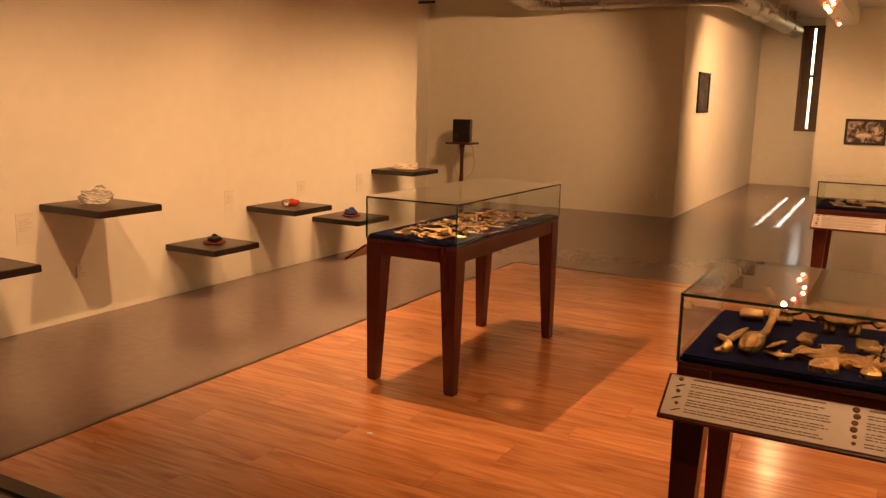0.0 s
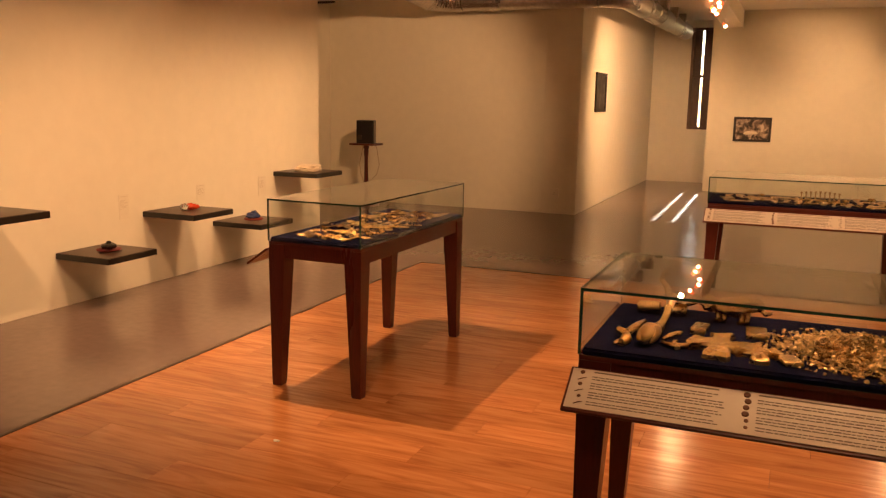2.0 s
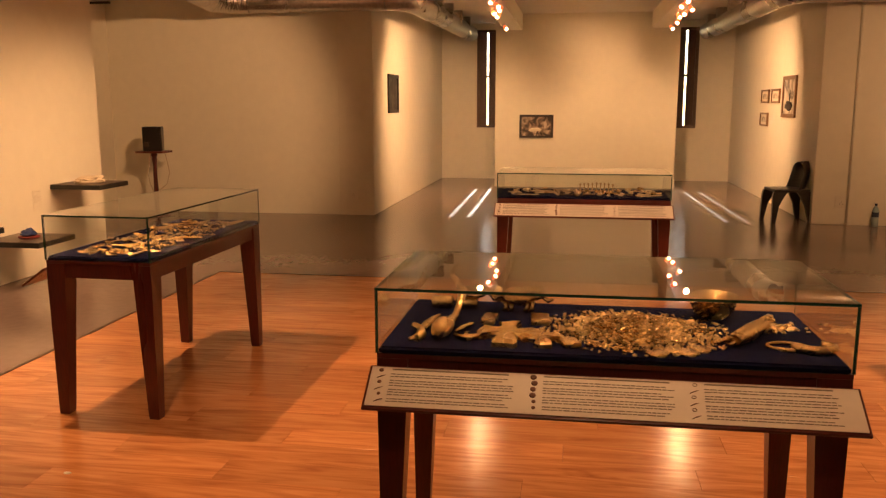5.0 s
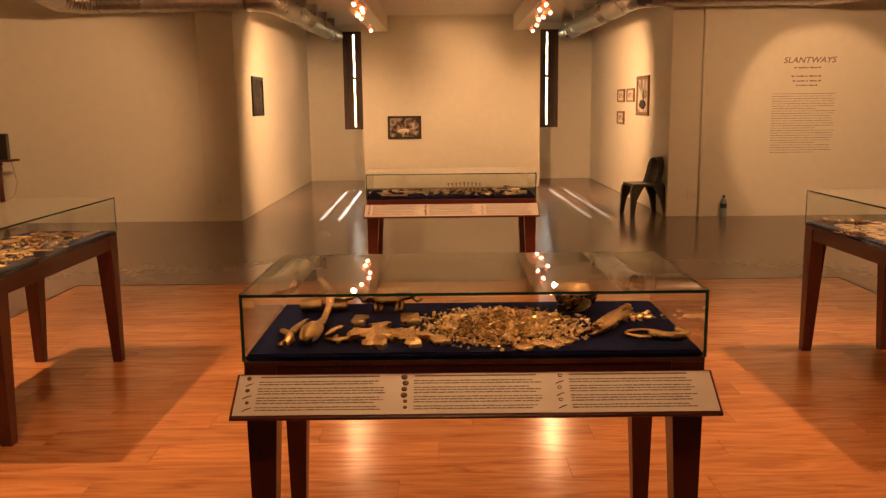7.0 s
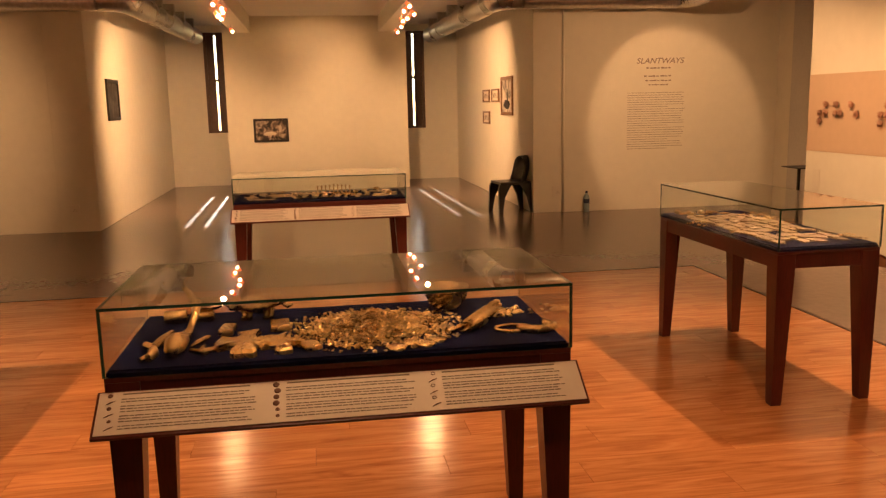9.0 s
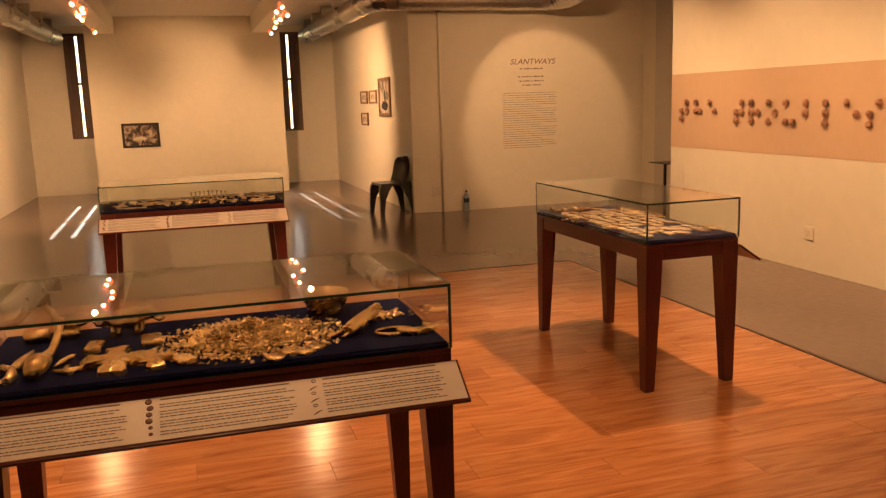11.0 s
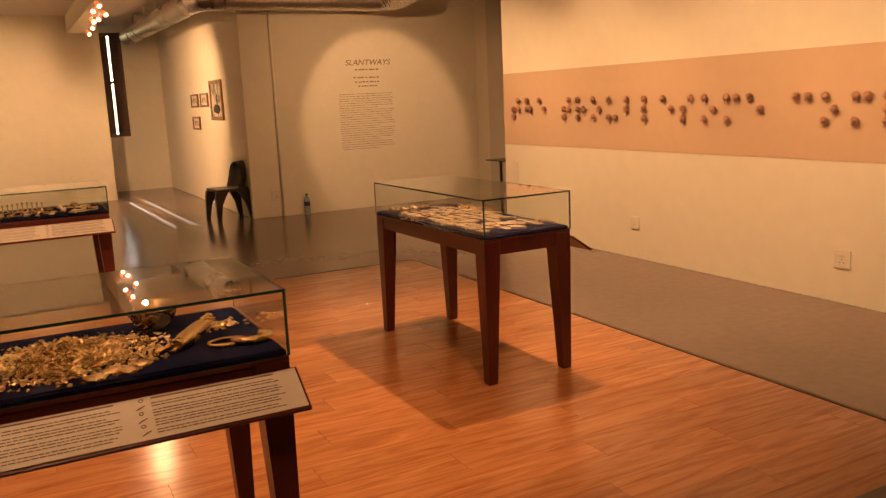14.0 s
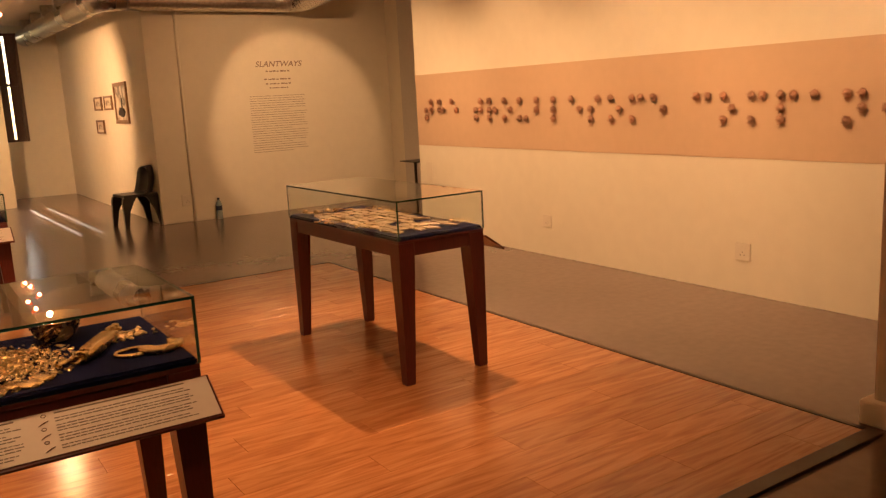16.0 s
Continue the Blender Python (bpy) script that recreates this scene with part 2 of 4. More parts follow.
for lo, hi in (((WX0 - 0.03, WY0 - 0.075, 0), (WX1 + 0.03, WY0, 0.016)), ((WX0 - 0.03, WY1, 0), (WX1 + 0.03, WY1 + 0.022, 0.016)),
               ((WX0 - 0.03, WY0, 0), (WX0, WY1, 0.016)), ((WX1, WY0, 0), (WX1 + 0.03, WY1, 0.016))):
    slab("trim", lo, hi, STRIP, "dark edging strip round the laid wooden floor", 0.003, "floor trim")


# ---- windows ----
def window(x0, x1, slits):
    w = thing("window", Matrix.Translation((0, YB, WZ0)), "tall narrow window with dark brown blinds leaving two bright slits", "window", "narrow windows", "structure")
    h = WZ1 - WZ0
    for a, b in ((x0, x0 + 0.06), (x1 - 0.06, x1)):
        part("window_frame", box(bmesh.new(), (a, 0.02, 0), (b, 0.12, h), 0.005), BLIND, w)
    for z in (0.0, 1.02, h - 0.05):
        part("window_rail", box(bmesh.new(), (x0 + 0.06, 0.03, z), (x1 - 0.06, 0.11, z + 0.05), 0.004), BLIND, w)
    pane = part("pane", box(bmesh.new(), (x0 + 0.05, 0.125, 0.02), (x1 - 0.05, 0.131, h - 0.02)), GLASS, w)
    pane.visible_shadow = False
    cuts = [x0 + 0.06] + [c for s in slits for c in (s - 0.020, s + 0.020)] + [x1 - 0.06]
    for a, b in zip(cuts[::2], cuts[1::2]):
        bm = bmesh.new()
        n = 46
        for k in range(n):
            z = 0.05 + k * (h - 0.1) / n
            box(bm, (a, 0.085, z), (b, 0.095, z + (h - 0.1) / n + 0.004))
        part("blind", bm, BLIND, w, "drawn brown slatted blind")
    for z in (0.35, 0.8, 1.45, 1.75):
        part("blind_cord", box(bmesh.new(), (x0 + 0.06, 0.10, z), (x1 - 0.06, 0.108, z + 0.012)), WHITE_METAL, w)


window(*WIN[0], (-1.21, -0.95))
window(*WIN[1], (2.51, 2.772))

# ---- display cases ----
GLASS_TOP, PAD_TOP, RAIL_TOP = 1.008, 0.824, 0.80


def pane_mesh(lo, hi):
    """A sheet of glass: clear faces, dark green cut edges."""
    bm = box(bmesh.new(), lo, hi)
    s = [b - a for a, b in zip(lo, hi)]
    thin = s.index(min(s))
    bm.normal_update()
    for f in bm.faces:
        f.material_index = 0 if abs(f.normal[thin]) > 0.5 else 1
    return bm


def ring(bm, centre, radius, thick, squash=1.0, span=2 * math.pi, start=0.0, n=20):
    pts = []
    for k in range(n + 1):
        a = start + span * k / n
        pts.append((centre[0] + radius * math.cos(a), centre[1] + radius * squash * math.sin(a), centre[2]))
    return tube(bm, pts, thick, 7)


def text_bars(bm, x0, x1, y0, y1, lines, rng, height=0.0035, z=0.001):
    """Bars of a paragraph's size, from the top line down."""
    step = (y1 - y0) / lines
    for k in range(lines):
        y = y1 - (k + 0.5) * step
        end = x1 - (x1 - x0) * (rng.random() * 0.12 if (k + 1) % 4 else 0.25 + 0.3 * rng.random())
        x = x0
        while x < end - 0.004:
            w = rng.uniform(0.008, 0.026)
            box(bm, (x, y - height / 2, z - 0.0008), (min(x + w, end), y + height / 2 * rng.uniform(0.6, 1.2), z))
            x += w + 0.0028


def display_case(m, length, width, label, seed, top=GLASS_TOP):
    """A long-sided table along local x, its caption board along the local -y side."""
    case = thing("display_case", m, label, "display case", "glass display cases")
    hx, hy = length / 2, width / 2
    part("apron", box(box(bmesh.new(), (-hx + 0.03, -hy + 0.012, 0.715), (hx - 0.03, -hy + 0.036, RAIL_TOP), 0.003),
                      (-hx + 0.03, hy - 0.036, 0.715), (hx - 0.03, hy - 0.012, RAIL_TOP), 0.003), MAHOGANY, case)
    part("end_rail", box(bmesh.new(), (-hx + 0.012, -hy + 0.03, 0.715), (-hx + 0.036, hy - 0.03, RAIL_TOP), 0.003), MAHOGANY, case)
    part("end_rail", box(bmesh.new(), (hx - 0.036, -hy + 0.03, 0.715), (hx - 0.012, hy - 0.03, RAIL_TOP), 0.003), MAHOGANY, case)
    part("tabletop", box(bmesh.new(), (-hx + 0.003, -hy + 0.003, RAIL_TOP - 0.012), (hx - 0.003, hy - 0.003, RAIL_TOP + 0.004), 0.003), MAHOGANY, case)
    for sx in (-1, 1):
        for sy in (-1, 1):
            bm = bmesh.new()
            rings = []
            for z, outer, w in ((0.0125, 0.008, 0.054), (0.03, 0.008, 0.055), (0.69, 0.003, 0.094), (RAIL_TOP - 0.012, 0.003, 0.097)):
                a, b = hx - outer, hx - outer - w
                c, d = hy - outer, hy - outer - w
                rings.append([bm.verts.new((sx * p, sy * q, z)) for p, q in ((a, c), (b, c), (b, d), (a, d))])
            for r, s in zip(rings, rings[1:]):
                for k in range(4):
                    bm.faces.new((r[k], r[(k + 1) % 4], s[(k + 1) % 4], s[k]))
            bm.faces.new(rings[0])
            bm.faces.new(rings[-1])
            bmesh.ops.bevel(bm, geom=[e for e in bm.edges if abs(e.verts[0].co.z - e.verts[1].co.z) > 0.01], offset=0.003, segments=1, affect="EDGES")
            part("leg", bm, MAHOGANY, case)
    # padded velvet bed with soft edges
    bm = box(bmesh.new(), (-hx + 0.008, -hy + 0.008, RAIL_TOP + 0.004), (hx - 0.008, hy - 0.008, PAD_TOP))
    bmesh.ops.bevel(bm, geom=[e for e in bm.edges if e.verts[0].co.z > 0.815 or e.verts[1].co.z > 0.815], offset=0.008, segments=3, affect="EDGES")
    part("velvet_bed", bm, VELVET, case, "dark blue velvet bed")
    g = 0.008
    z0 = RAIL_TOP + 0.004
    for lo, hi in (((-hx, -hy, top - g), (hx, hy, top)),
                   ((-hx, -hy, z0), (hx, -hy + g, top - g - 0.001)), ((-hx, hy - g, z0), (hx, hy, top - g - 0.001)),
                   ((-hx, -hy + g + 0.001, z0), (-hx + g, hy - g - 0.001, top - g - 0.001)),
                   ((hx - g, -hy + g + 0.001, z0), (hx, hy - g - 0.001, top - g - 0.001))):
        p = part("glass_pane", pane_mesh(lo, hi), GLASS, case, extra=(EDGE,))
        p.visible_shadow = False
    # caption board, sloping down and out from the rail
    tilt = math.atan2(0.090, 0.130)
    bl = hx + 0.015
    board = part("caption_board", box(bmesh.new(), (-bl, -0.158, -0.012), (bl, 0.0, 0.0), 0.003), MAHOGANY, case, "sloping wooden caption board")
    board.matrix_basis = Matrix.Translation((0, -hy - 0.001, 0.766)) @ Matrix.Rotation(tilt, 4, "X")
    card = part("caption_card", box(bmesh.new(), (-bl + 0.008, -0.148, 0.0005), (bl - 0.008, -0.006, 0.002)), PAPER, board, "cream printed caption card")
    rng = random.Random(seed)
    third = 2 * (bl - 0.02) / 3
    for k in range(3):
        x = -bl + 0.02 + k * third
        bm = bmesh.new()
        box(bm, (x + 0.052, -0.0165, 0.0021), (x + third - 0.06 + rng.random() * 0.03, -0.0125, 0.003))
        y = -0.027
        for lines in (2, 3, 3, 2):
            text_bars(bm, x + 0.05, x + third - 0.03, y - 0.0092 * lines, y, lines, rng, 0.0030, 0.003)
            y -= 0.0092 * lines + 0.0055
        part("print", bm, INK, board, "column of dark printed lines")
        bm = bmesh.new()
        for j in range(6):
            y, c = -0.018 - j * 0.0215, x + 0.022 + rng.uniform(-0.004, 0.004)
            if (j + k) % 2 and k != 1:
                tube(bm, [(c - 0.012, y - 0.009, 0.003), (c, y - 0.002, 0.003), (c + 0.013, y + 0.003, 0.003)], [0.0010, 0.0018, 0.0010], 5)
            elif k == 2:
                ring(bm, (c, y, 0.003), 0.006, 0.0010, 0.8, n=10)
            else:
                lathe(bm, [(0.005 + rng.random() * 0.005, 0.0021), (0.0045, 0.003)], 11, (c, y))
        part("print", bm, BROWN_INK, board, "small brown drawings of pieces")
    return case


CASE_L = pose(-1.650, 4.390, 0, 0, 0, -90.8)
CASE_R = pose(3.130, 4.455, 0, 0, 0, 90.6)
CASE_F = pose(0.7135, 2.452 + 0.33, 0)
CASE_B = pose(0.684, 6.74 + 0.33, 0)
LONG_L, LONG_R = 1.362, 1.377
LONG_F, LONG_B, DEEP, DEEP_F = 1.382, 1.37, 0.558, 0.66
display_case(CASE_L, LONG_L, DEEP, "mahogany glass case of gold ornaments on blue velvet", 1, 1.026)
display_case(CASE_R, LONG_R, DEEP, "mahogany glass case of flat gilded shards on velvet", 2, 1.016)
display_case(CASE_F, LONG_F, DEEP_F, "mahogany glass case of cast gold figures and grains", 3)
display_case(CASE_B, LONG_B, DEEP_F, "mahogany glass case with a row of upright gold pins", 4)

# ---- shapes for small things ----
def blob(bm, centre, size, rough=0.2, seed=0, subdiv=3, freq=2.0):
    """A lumpy rounded mass."""
    g = bmesh.ops.create_icosphere(bm, subdivisions=subdiv, radius=1)
    off = Vector((seed * 7.3, seed * 3.1, seed * 1.7))
    for v in g["verts"]:
        d = 1 + rough * noise.noise(v.co * freq + off)
        v.co = Vector(centre) + Vector([c * s * d for c, s in zip(v.co, size)])
        for f in v.link_faces:
            f.smooth = True
    return bm


def shard(bm, rng, rx, ry, thick, sides=8):
    """A flat broken plate with an uneven outline."""
    low, top = [], []
    turn = rng.random() * 6.28
    for k in range(sides):
        a = turn + 2 * math.pi * k / sides
        r = rng.uniform(0.72, 1.08)
        low.append(bm.verts.new((rx * r * math.cos(a), ry * r * math.sin(a), 0)))
        top.append(bm.verts.new((rx * r * 0.93 * math.cos(a), ry * r * 0.93 * math.sin(a), thick * rng.uniform(0.8, 1.3))))
    mid = bm.verts.new((0, 0, thick * 1.5))
    for k in range(sides):
        j = (k + 1) % sides
        bm.faces.new((low[k], low[j], top[j], top[k]))
        bm.faces.new((top[k], top[j], mid))
    bm.faces.new(low[::-1])
    return bm


def piece(name, bm, mat, m, label, category, group=""):
    ob = part(name, bm, mat)
    ob.matrix_world = m
    return tagged(ob, label, category, group)


# ---- cast gold in the nearest case ----
Z = PAD_TOP


def on_bed(x, y):
    """The spread of the pieces over the velvet bed."""
    return 0.7135 + 1.13 * (x - 0.634), 2.452 + 1.2 * (y - 2.588)


def gold(name, bm, x, y, label, category="gold piece", turn=0.0, mat=None, k=1.0):
    k *= 1.13
    return piece(name, bm, mat or GOLD, pose(*on_bed(x, y), Z - 0.001, 0, 0, turn) @ Matrix.Diagonal((k, 1.06 * k, k, 1)), label, category, "cast gold pieces")


bm = tube(bmesh.new(), [(0, -0.11, 0.012), (0.006, -0.07, 0.014), (-0.004, -0.02, 0.012), (0.008, 0.03, 0.014), (0.012, 0.10, 0.012), (0.022, 0.13, 0.014)],
          [0.010, 0.015, 0.011, 0.015, 0.009, 0.006], 9)
tube(bm, [(-0.004, -0.02, 0.014), (-0.03, 0.01, 0.014), (-0.028, 0.03, 0.012)], [0.011, 0.010, 0.004], 8)
tube(bm, [(0, -0.09, 0.012), (-0.02, -0.115, 0.010)], [0.010, 0.006], 8)
gold("gold_branch", bm, 0.125, 2.755, "small knobbly cast gold branch lying on velvet")
bm = tube(bmesh.new(), [(-0.022, -0.150, 0.020), (-0.021, -0.146, 0.021), (-0.019, -0.135, 0.024), (-0.016, -0.115, 0.028), (-0.012, -0.085, 0.030), (-0.005, -0.03, 0.024), (0.004, 0.03, 0.028), (0.012, 0.09, 0.055), (0.014, 0.12, 0.085)],
          [0.002, 0.012, 0.021, 0.027, 0.028, 0.018, 0.011, 0.010, 0.014], 16)
tube(bm, [(0.012, 0.11, 0.08), (-0.004, 0.13, 0.105), (-0.02, 0.13, 0.125), (-0.012, 0.128, 0.15), (0.004, 0.128, 0.16)], [0.014, 0.009, 0.008, 0.006, 0.003], 9)
gold("gold_ladle", bm, 0.20, 2.80, "long club-ended cast gold ladle with a hooked neck")
for x in (0.125, 0.205):
    bm = tube(bmesh.new(), [(-0.042, 0, 0.026), (-0.038, 0, 0.026), (0.038, 0.006, 0.026), (0.042, 0.006, 0.026)], [0.019, 0.025, 0.025, 0.019], 16)
    gold("gold_cylinder", bm, x + 0.01, 3.02, "short plain gold cylinder lying on its side", k=0.8)
bm = lathe(bmesh.new(), [(0.012, 0.0), (0.016, 0.012), (0.012, 0.03), (0.05, 0.045), (0.075, 0.062), (0.072, 0.064), (0.045, 0.05), (0.0, 0.046)], 20)
gold("gold_dish", bm, 0.228, 3.06, "small footed gold dish with a shallow rim", "dish", k=0.8)
bm = blob(bmesh.new(), (0, 0, 0.052), (0.075, 0.028, 0.03), 0.4, 3)
for dx in (-0.05, -0.028, 0.035, 0.055):
    tube(bm, [(dx, -0.012, 0.0), (dx + 0.006, -0.008, 0.02), (dx, 0, 0.045)], [0.014, 0.009, 0.015], 8)
blob(bm, (-0.085, -0.005, 0.062), (0.03, 0.024, 0.026), 0.5, 5)
tube(bm, [(0.07, 0, 0.055), (0.10, 0.005, 0.06), (0.125, -0.01, 0.045), (0.145, -0.012, 0.052)], [0.014, 0.012, 0.009, 0.004], 8)
for k in range(7):
    blob(bm, (0.02 + 0.014 * k, -0.01 + 0.008 * (k % 3), 0.07 + 0.006 * (k % 2)), (0.013, 0.011, 0.014), 0.5, k + 10, 2)
bmesh.ops.scale(bm, vec=(0.78, 0.9, 0.85), verts=bm.verts)
gold("gold_beast", bm, 0.375, 3.02, "lumpy cast gold beast standing on four legs", "gold figure")
for x, y, w, d in ((0.302, 2.885, 0.022, 0.040), (0.452, 2.90, 0.029, 0.042)):
    gold("gold_block", box(bmesh.new(), (-w, -d, 0), (w, d, 0.020), 0.008), x, y, "thick rounded square gold block", turn=6 * (x - 0.4) * 10)
bm = tube(bmesh.new(), [(-0.025, -0.03, 0.008), (-0.006, 0, 0.014), (0.022, 0.03, 0.02), (0.034, 0.035, 0.024)], [0.005, 0.010, 0.009, 0.003], 8)
gold("gold_sliver", bm, 0.238, 2.77, "small curved sliver of gold", k=0.8)
bm = tube(bmesh.new(), [(-0.055, 0.02, 0.008), (-0.03, -0.005, 0.010), (0.0, -0.02, 0.012), (0.03, 0.0, 0.012), (0.05, 0.03, 0.014)], [0.007, 0.010, 0.014, 0.011, 0.006], 8)
tube(bm, [(0.0, -0.02, 0.012), (-0.012, 0.012, 0.018), (-0.002, 0.026, 0.02)], [0.010, 0.008, 0.004], 8)
gold("gold_wishbone", bm, 0.262, 2.70, "forked gold wishbone-like piece", k=0.75)
def cross(stem, arm, thick, beads, seed):
    """A flat cross with four flared, blunt arms, covered in small raised beads."""
    bm = bmesh.new()
    rng = random.Random(seed)
    outline = []
    for k in range(4):
        c, d = math.cos(k * math.pi / 2), math.sin(k * math.pi / 2)
        for u, v in ((0.30, -0.30), (0.62, -0.25), (0.90, -0.40), (1.0, -0.30), (1.03, 0.0), (1.0, 0.30), (0.90, 0.40), (0.62, 0.25)):
            u, v = u * rng.uniform(0.94, 1.05), v * rng.uniform(0.9, 1.12)
            outline.append((arm * (u * c - v * d), stem * (u * d + v * c)))
    n = len(outline)
    low = [bm.verts.new((x, y, 0)) for x, y in outline]
    rim = [bm.verts.new((x, y, thick * 0.7)) for x, y in outline]
    top = [bm.verts.new((x * 0.9, y * 0.9, thick * rng.uniform(0.9, 1.2))) for x, y in outline]
    for p, q in ((low, rim), (rim, top)):
        for k in range(n):
            bm.faces.new((p[k], p[(k + 1) % n], q[(k + 1) % n], q[k]))
    bm.faces.new(low[::-1])
    mid = bm.verts.new((0, 0, thick * 1.1))
    for k in range(n):
        bm.faces.new((top[k], top[(k + 1) % n], mid))
    for k in range(beads):
        u, v = rng.uniform(-0.85, 0.85), rng.uniform(-0.24, 0.24)
        if k % 2:
            u, v = v, u
        blob(bm, (arm * u, stem * v, thick), (0.006, 0.006, 0.005), 0.3, k, 1)
    return bm


gold("gold_cross", cross(0.105, 0.082, 0.02, 90, 1), 0.368, 2.735, "beaded gold cross with broad short arms", "gold cross")
gold("gold_cross", cross(0.072, 0.058, 0.016, 26, 2), 0.462, 2.715, "small gold cross with knotted arms", "gold cross", 8)
gold("gold_token", box(bmesh.new(), (-0.026, -0.034, 0), (0.026, 0.034, 0.016), 0.010), 0.540, 2.685, "rounded square gold token", turn=20)
for x, y, r in ((0.770, 2.628, 0.027), (0.812, 2.662, 0.026), (0.850, 2.645, 0.027), (0.888, 2.678, 0.026)):
    gold("gold_coin", lathe(bmesh.new(), [(r * 0.9, 0.0), (r, 0.003), (r, 0.006), (r * 0.86, 0.009), (0, 0.008)], 20), x, y, "flat round gold coin at the foot of the grains", "coin")
bm = lathe(bmesh.new(), [(0.030, 0.0), (0.045, 0.008), (0.064, 0.035), (0.070, 0.062), (0.074, 0.066), (0.066, 0.066), (0.058, 0.036), (0.03, 0.012), (0, 0.01)], 24)
for v in bm.verts:
    v.co *= 1 + 0.04 * noise.noise(v.co * 60)
for k in range(60):
    a, h = k * 2.39996, 0.012 + 0.045 * (k % 10) / 10
    r = 0.047 + 0.022 * (h - 0.008) / 0.05
    blob(bm, (r * math.cos(a), r * math.sin(a), h), (0.006, 0.006, 0.005), 0.3, k, 1)
gold("gold_bowl", bm, 0.972, 3.025, "hammered gold bowl standing on velvet", "bowl")
bm = tube(bmesh.new(), [(-0.075 + 0.15 * k / 24, -0.12 + 0.235 * k / 24, 0.024) for k in range(25)],
          [0.012 + 0.013 * math.sin(math.pi * min(1, (k + 3) / 26)) + 0.0035 * (k % 2) for k in range(25)], 12)
for k in range(60):
    a, s = k * 2.4, (k // 6) / 9
    blob(bm, (-0.07 + 0.14 * s + 0.02 * math.cos(a), -0.11 + 0.215 * s + 0.012 * math.cos(a), 0.028 + 0.018 * abs(math.sin(a))), (0.009, 0.009, 0.008), 0.2, k, 1)
tube(bm, [(-0.07, -0.112, 0.02), (-0.09, -0.13, 0.012), (-0.10, -0.115, 0.008)], [0.012, 0.006, 0.003], 8)
gold("gold_maize_cob", bm, 1.048, 2.83, "gold maize cob with raised kernels", "gold cob", k=0.86)
bm = tube(bmesh.new(), [(-0.05, -0.03, 0.007), (-0.02, -0.01, 0.010), (0.0, 0.0, 0.010), (0.03, 0.03, 0.02)], [0.008, 0.007, 0.008, 0.012], 8)
tube(bm, [(0.0, 0.0, 0.010), (-0.004, 0.03, 0.014)], [0.006, 0.003], 8)
gold("gold_twig", bm, 0.975, 2.765, "bent gold twig beside the cob")
bm = ring(bmesh.new(), (0, 0, 0.006), 0.052, 0.0055, 0.62)
gold("gold_loop", bm, 1.118, 2.735, "slim oval gold loop", "gold loop")
bm = ring(bmesh.new(), (0, 0, 0.012), 0.05, 0.012, 0.55, 4.4, 3.0)
gold("gold_hook", bm, 1.182, 2.715, "thick crescent-shaped gold hook", "gold hook")


def grains(name, spots, x, y, label, radius=0.0047):
    """A heap of many small gold grains, one low solid each."""
    bmt = bmesh.new()
    bmesh.ops.create_icosphere(bmt, subdivisions=1, radius=1)
    base = [v.co.copy() for v in bmt.verts]
    faces = [[v.index for v in f.verts] for f in bmt.faces]
    bmt.free()
    vs, fs = [], []
    rng = random.Random(len(spots))
    for p in spots:
        r = radius * rng.uniform(0.6, 1.75)
        turn = Euler((rng.uniform(-0.5, 0.5), rng.uniform(-0.5, 0.5), rng.random() * 6)).to_matrix()
        s = Vector((r * rng.uniform(0.9, 1.5), r, r * rng.uniform(0.4, 0.75)))
        n0 = len(vs)
        vs += [tuple(Vector(p) + turn @ Vector([a * b for a, b in zip(v, s)])) for v in base]
        fs += [[n0 + i for i in f] for f in faces]
    me = bpy.data.meshes.new(name)
    me.from_pydata(vs, [], fs)
    me.materials.append(GRAIN_GOLD)
    ob = new(name, me)
    ob.location = (x, y, Z)
    return tagged(ob, label, "gold grains", "", "stuff")


rng = random.Random(11)
heap = []
while len(heap) < 2100:
    a, r = rng.random() * 6.283, rng.random() ** 0.62
    px, py = 0.255 * r * math.cos(a) * rng.uniform(0.85, 1.1), 0.225 * r * math.sin(a)
    h = 0.064 * max(0, 1 - (r * 1.12)) ** 1.1
    heap.append((px, py, 0.004 + h * rng.uniform(0.75, 1.0)))
for _ in range(420):
    a, r = rng.random() * 6.283, rng.uniform(0.85, 1.3)
    heap.append((0.245 * r * math.cos(a), 0.215 * r * math.sin(a), 0.003))
core = lathe(bmesh.new(), [(0.18, 0.0), (0.145, 0.009), (0.10, 0.020), (0.05, 0.033), (0.0, 0.044)], 24)
for v in core.verts:
    v.co.y *= 0.9
ob = piece("gold_mound", core, GRAIN_GOLD, pose(0.818, 2.75, Z), "inner mass of the gold grain heap", "gold heap")
grains("gold_grain_heap", heap, 0.818, 2.75, "heap of many small shining gold grains")
patch = [(rng.gauss(0, 0.055), rng.gauss(0, 0.032), 0.004) for _ in range(70)]
grains("gold_grain_scatter", patch, 1.275, 2.86, "loose scatter of small gold grains", 0.0075)


# ---- pieces in the other cases ----
def strand(bm, rng, n=14, step=0.016):
    x = y = 0
    a = rng.random() * 6
    for k in range(n):
        r = 0.006 + 0.003 * rng.random()
        bmesh.ops.create_icosphere(bm, subdivisions=1, radius=r, matrix=Matrix.Translation((x - n * step * 0.3 * math.cos(a), y - n * step * 0.3 * math.sin(a), r)))
        a += rng.uniform(-0.5, 0.5)
        x, y = x + step * math.cos(a), y + step * math.sin(a)
    return bm


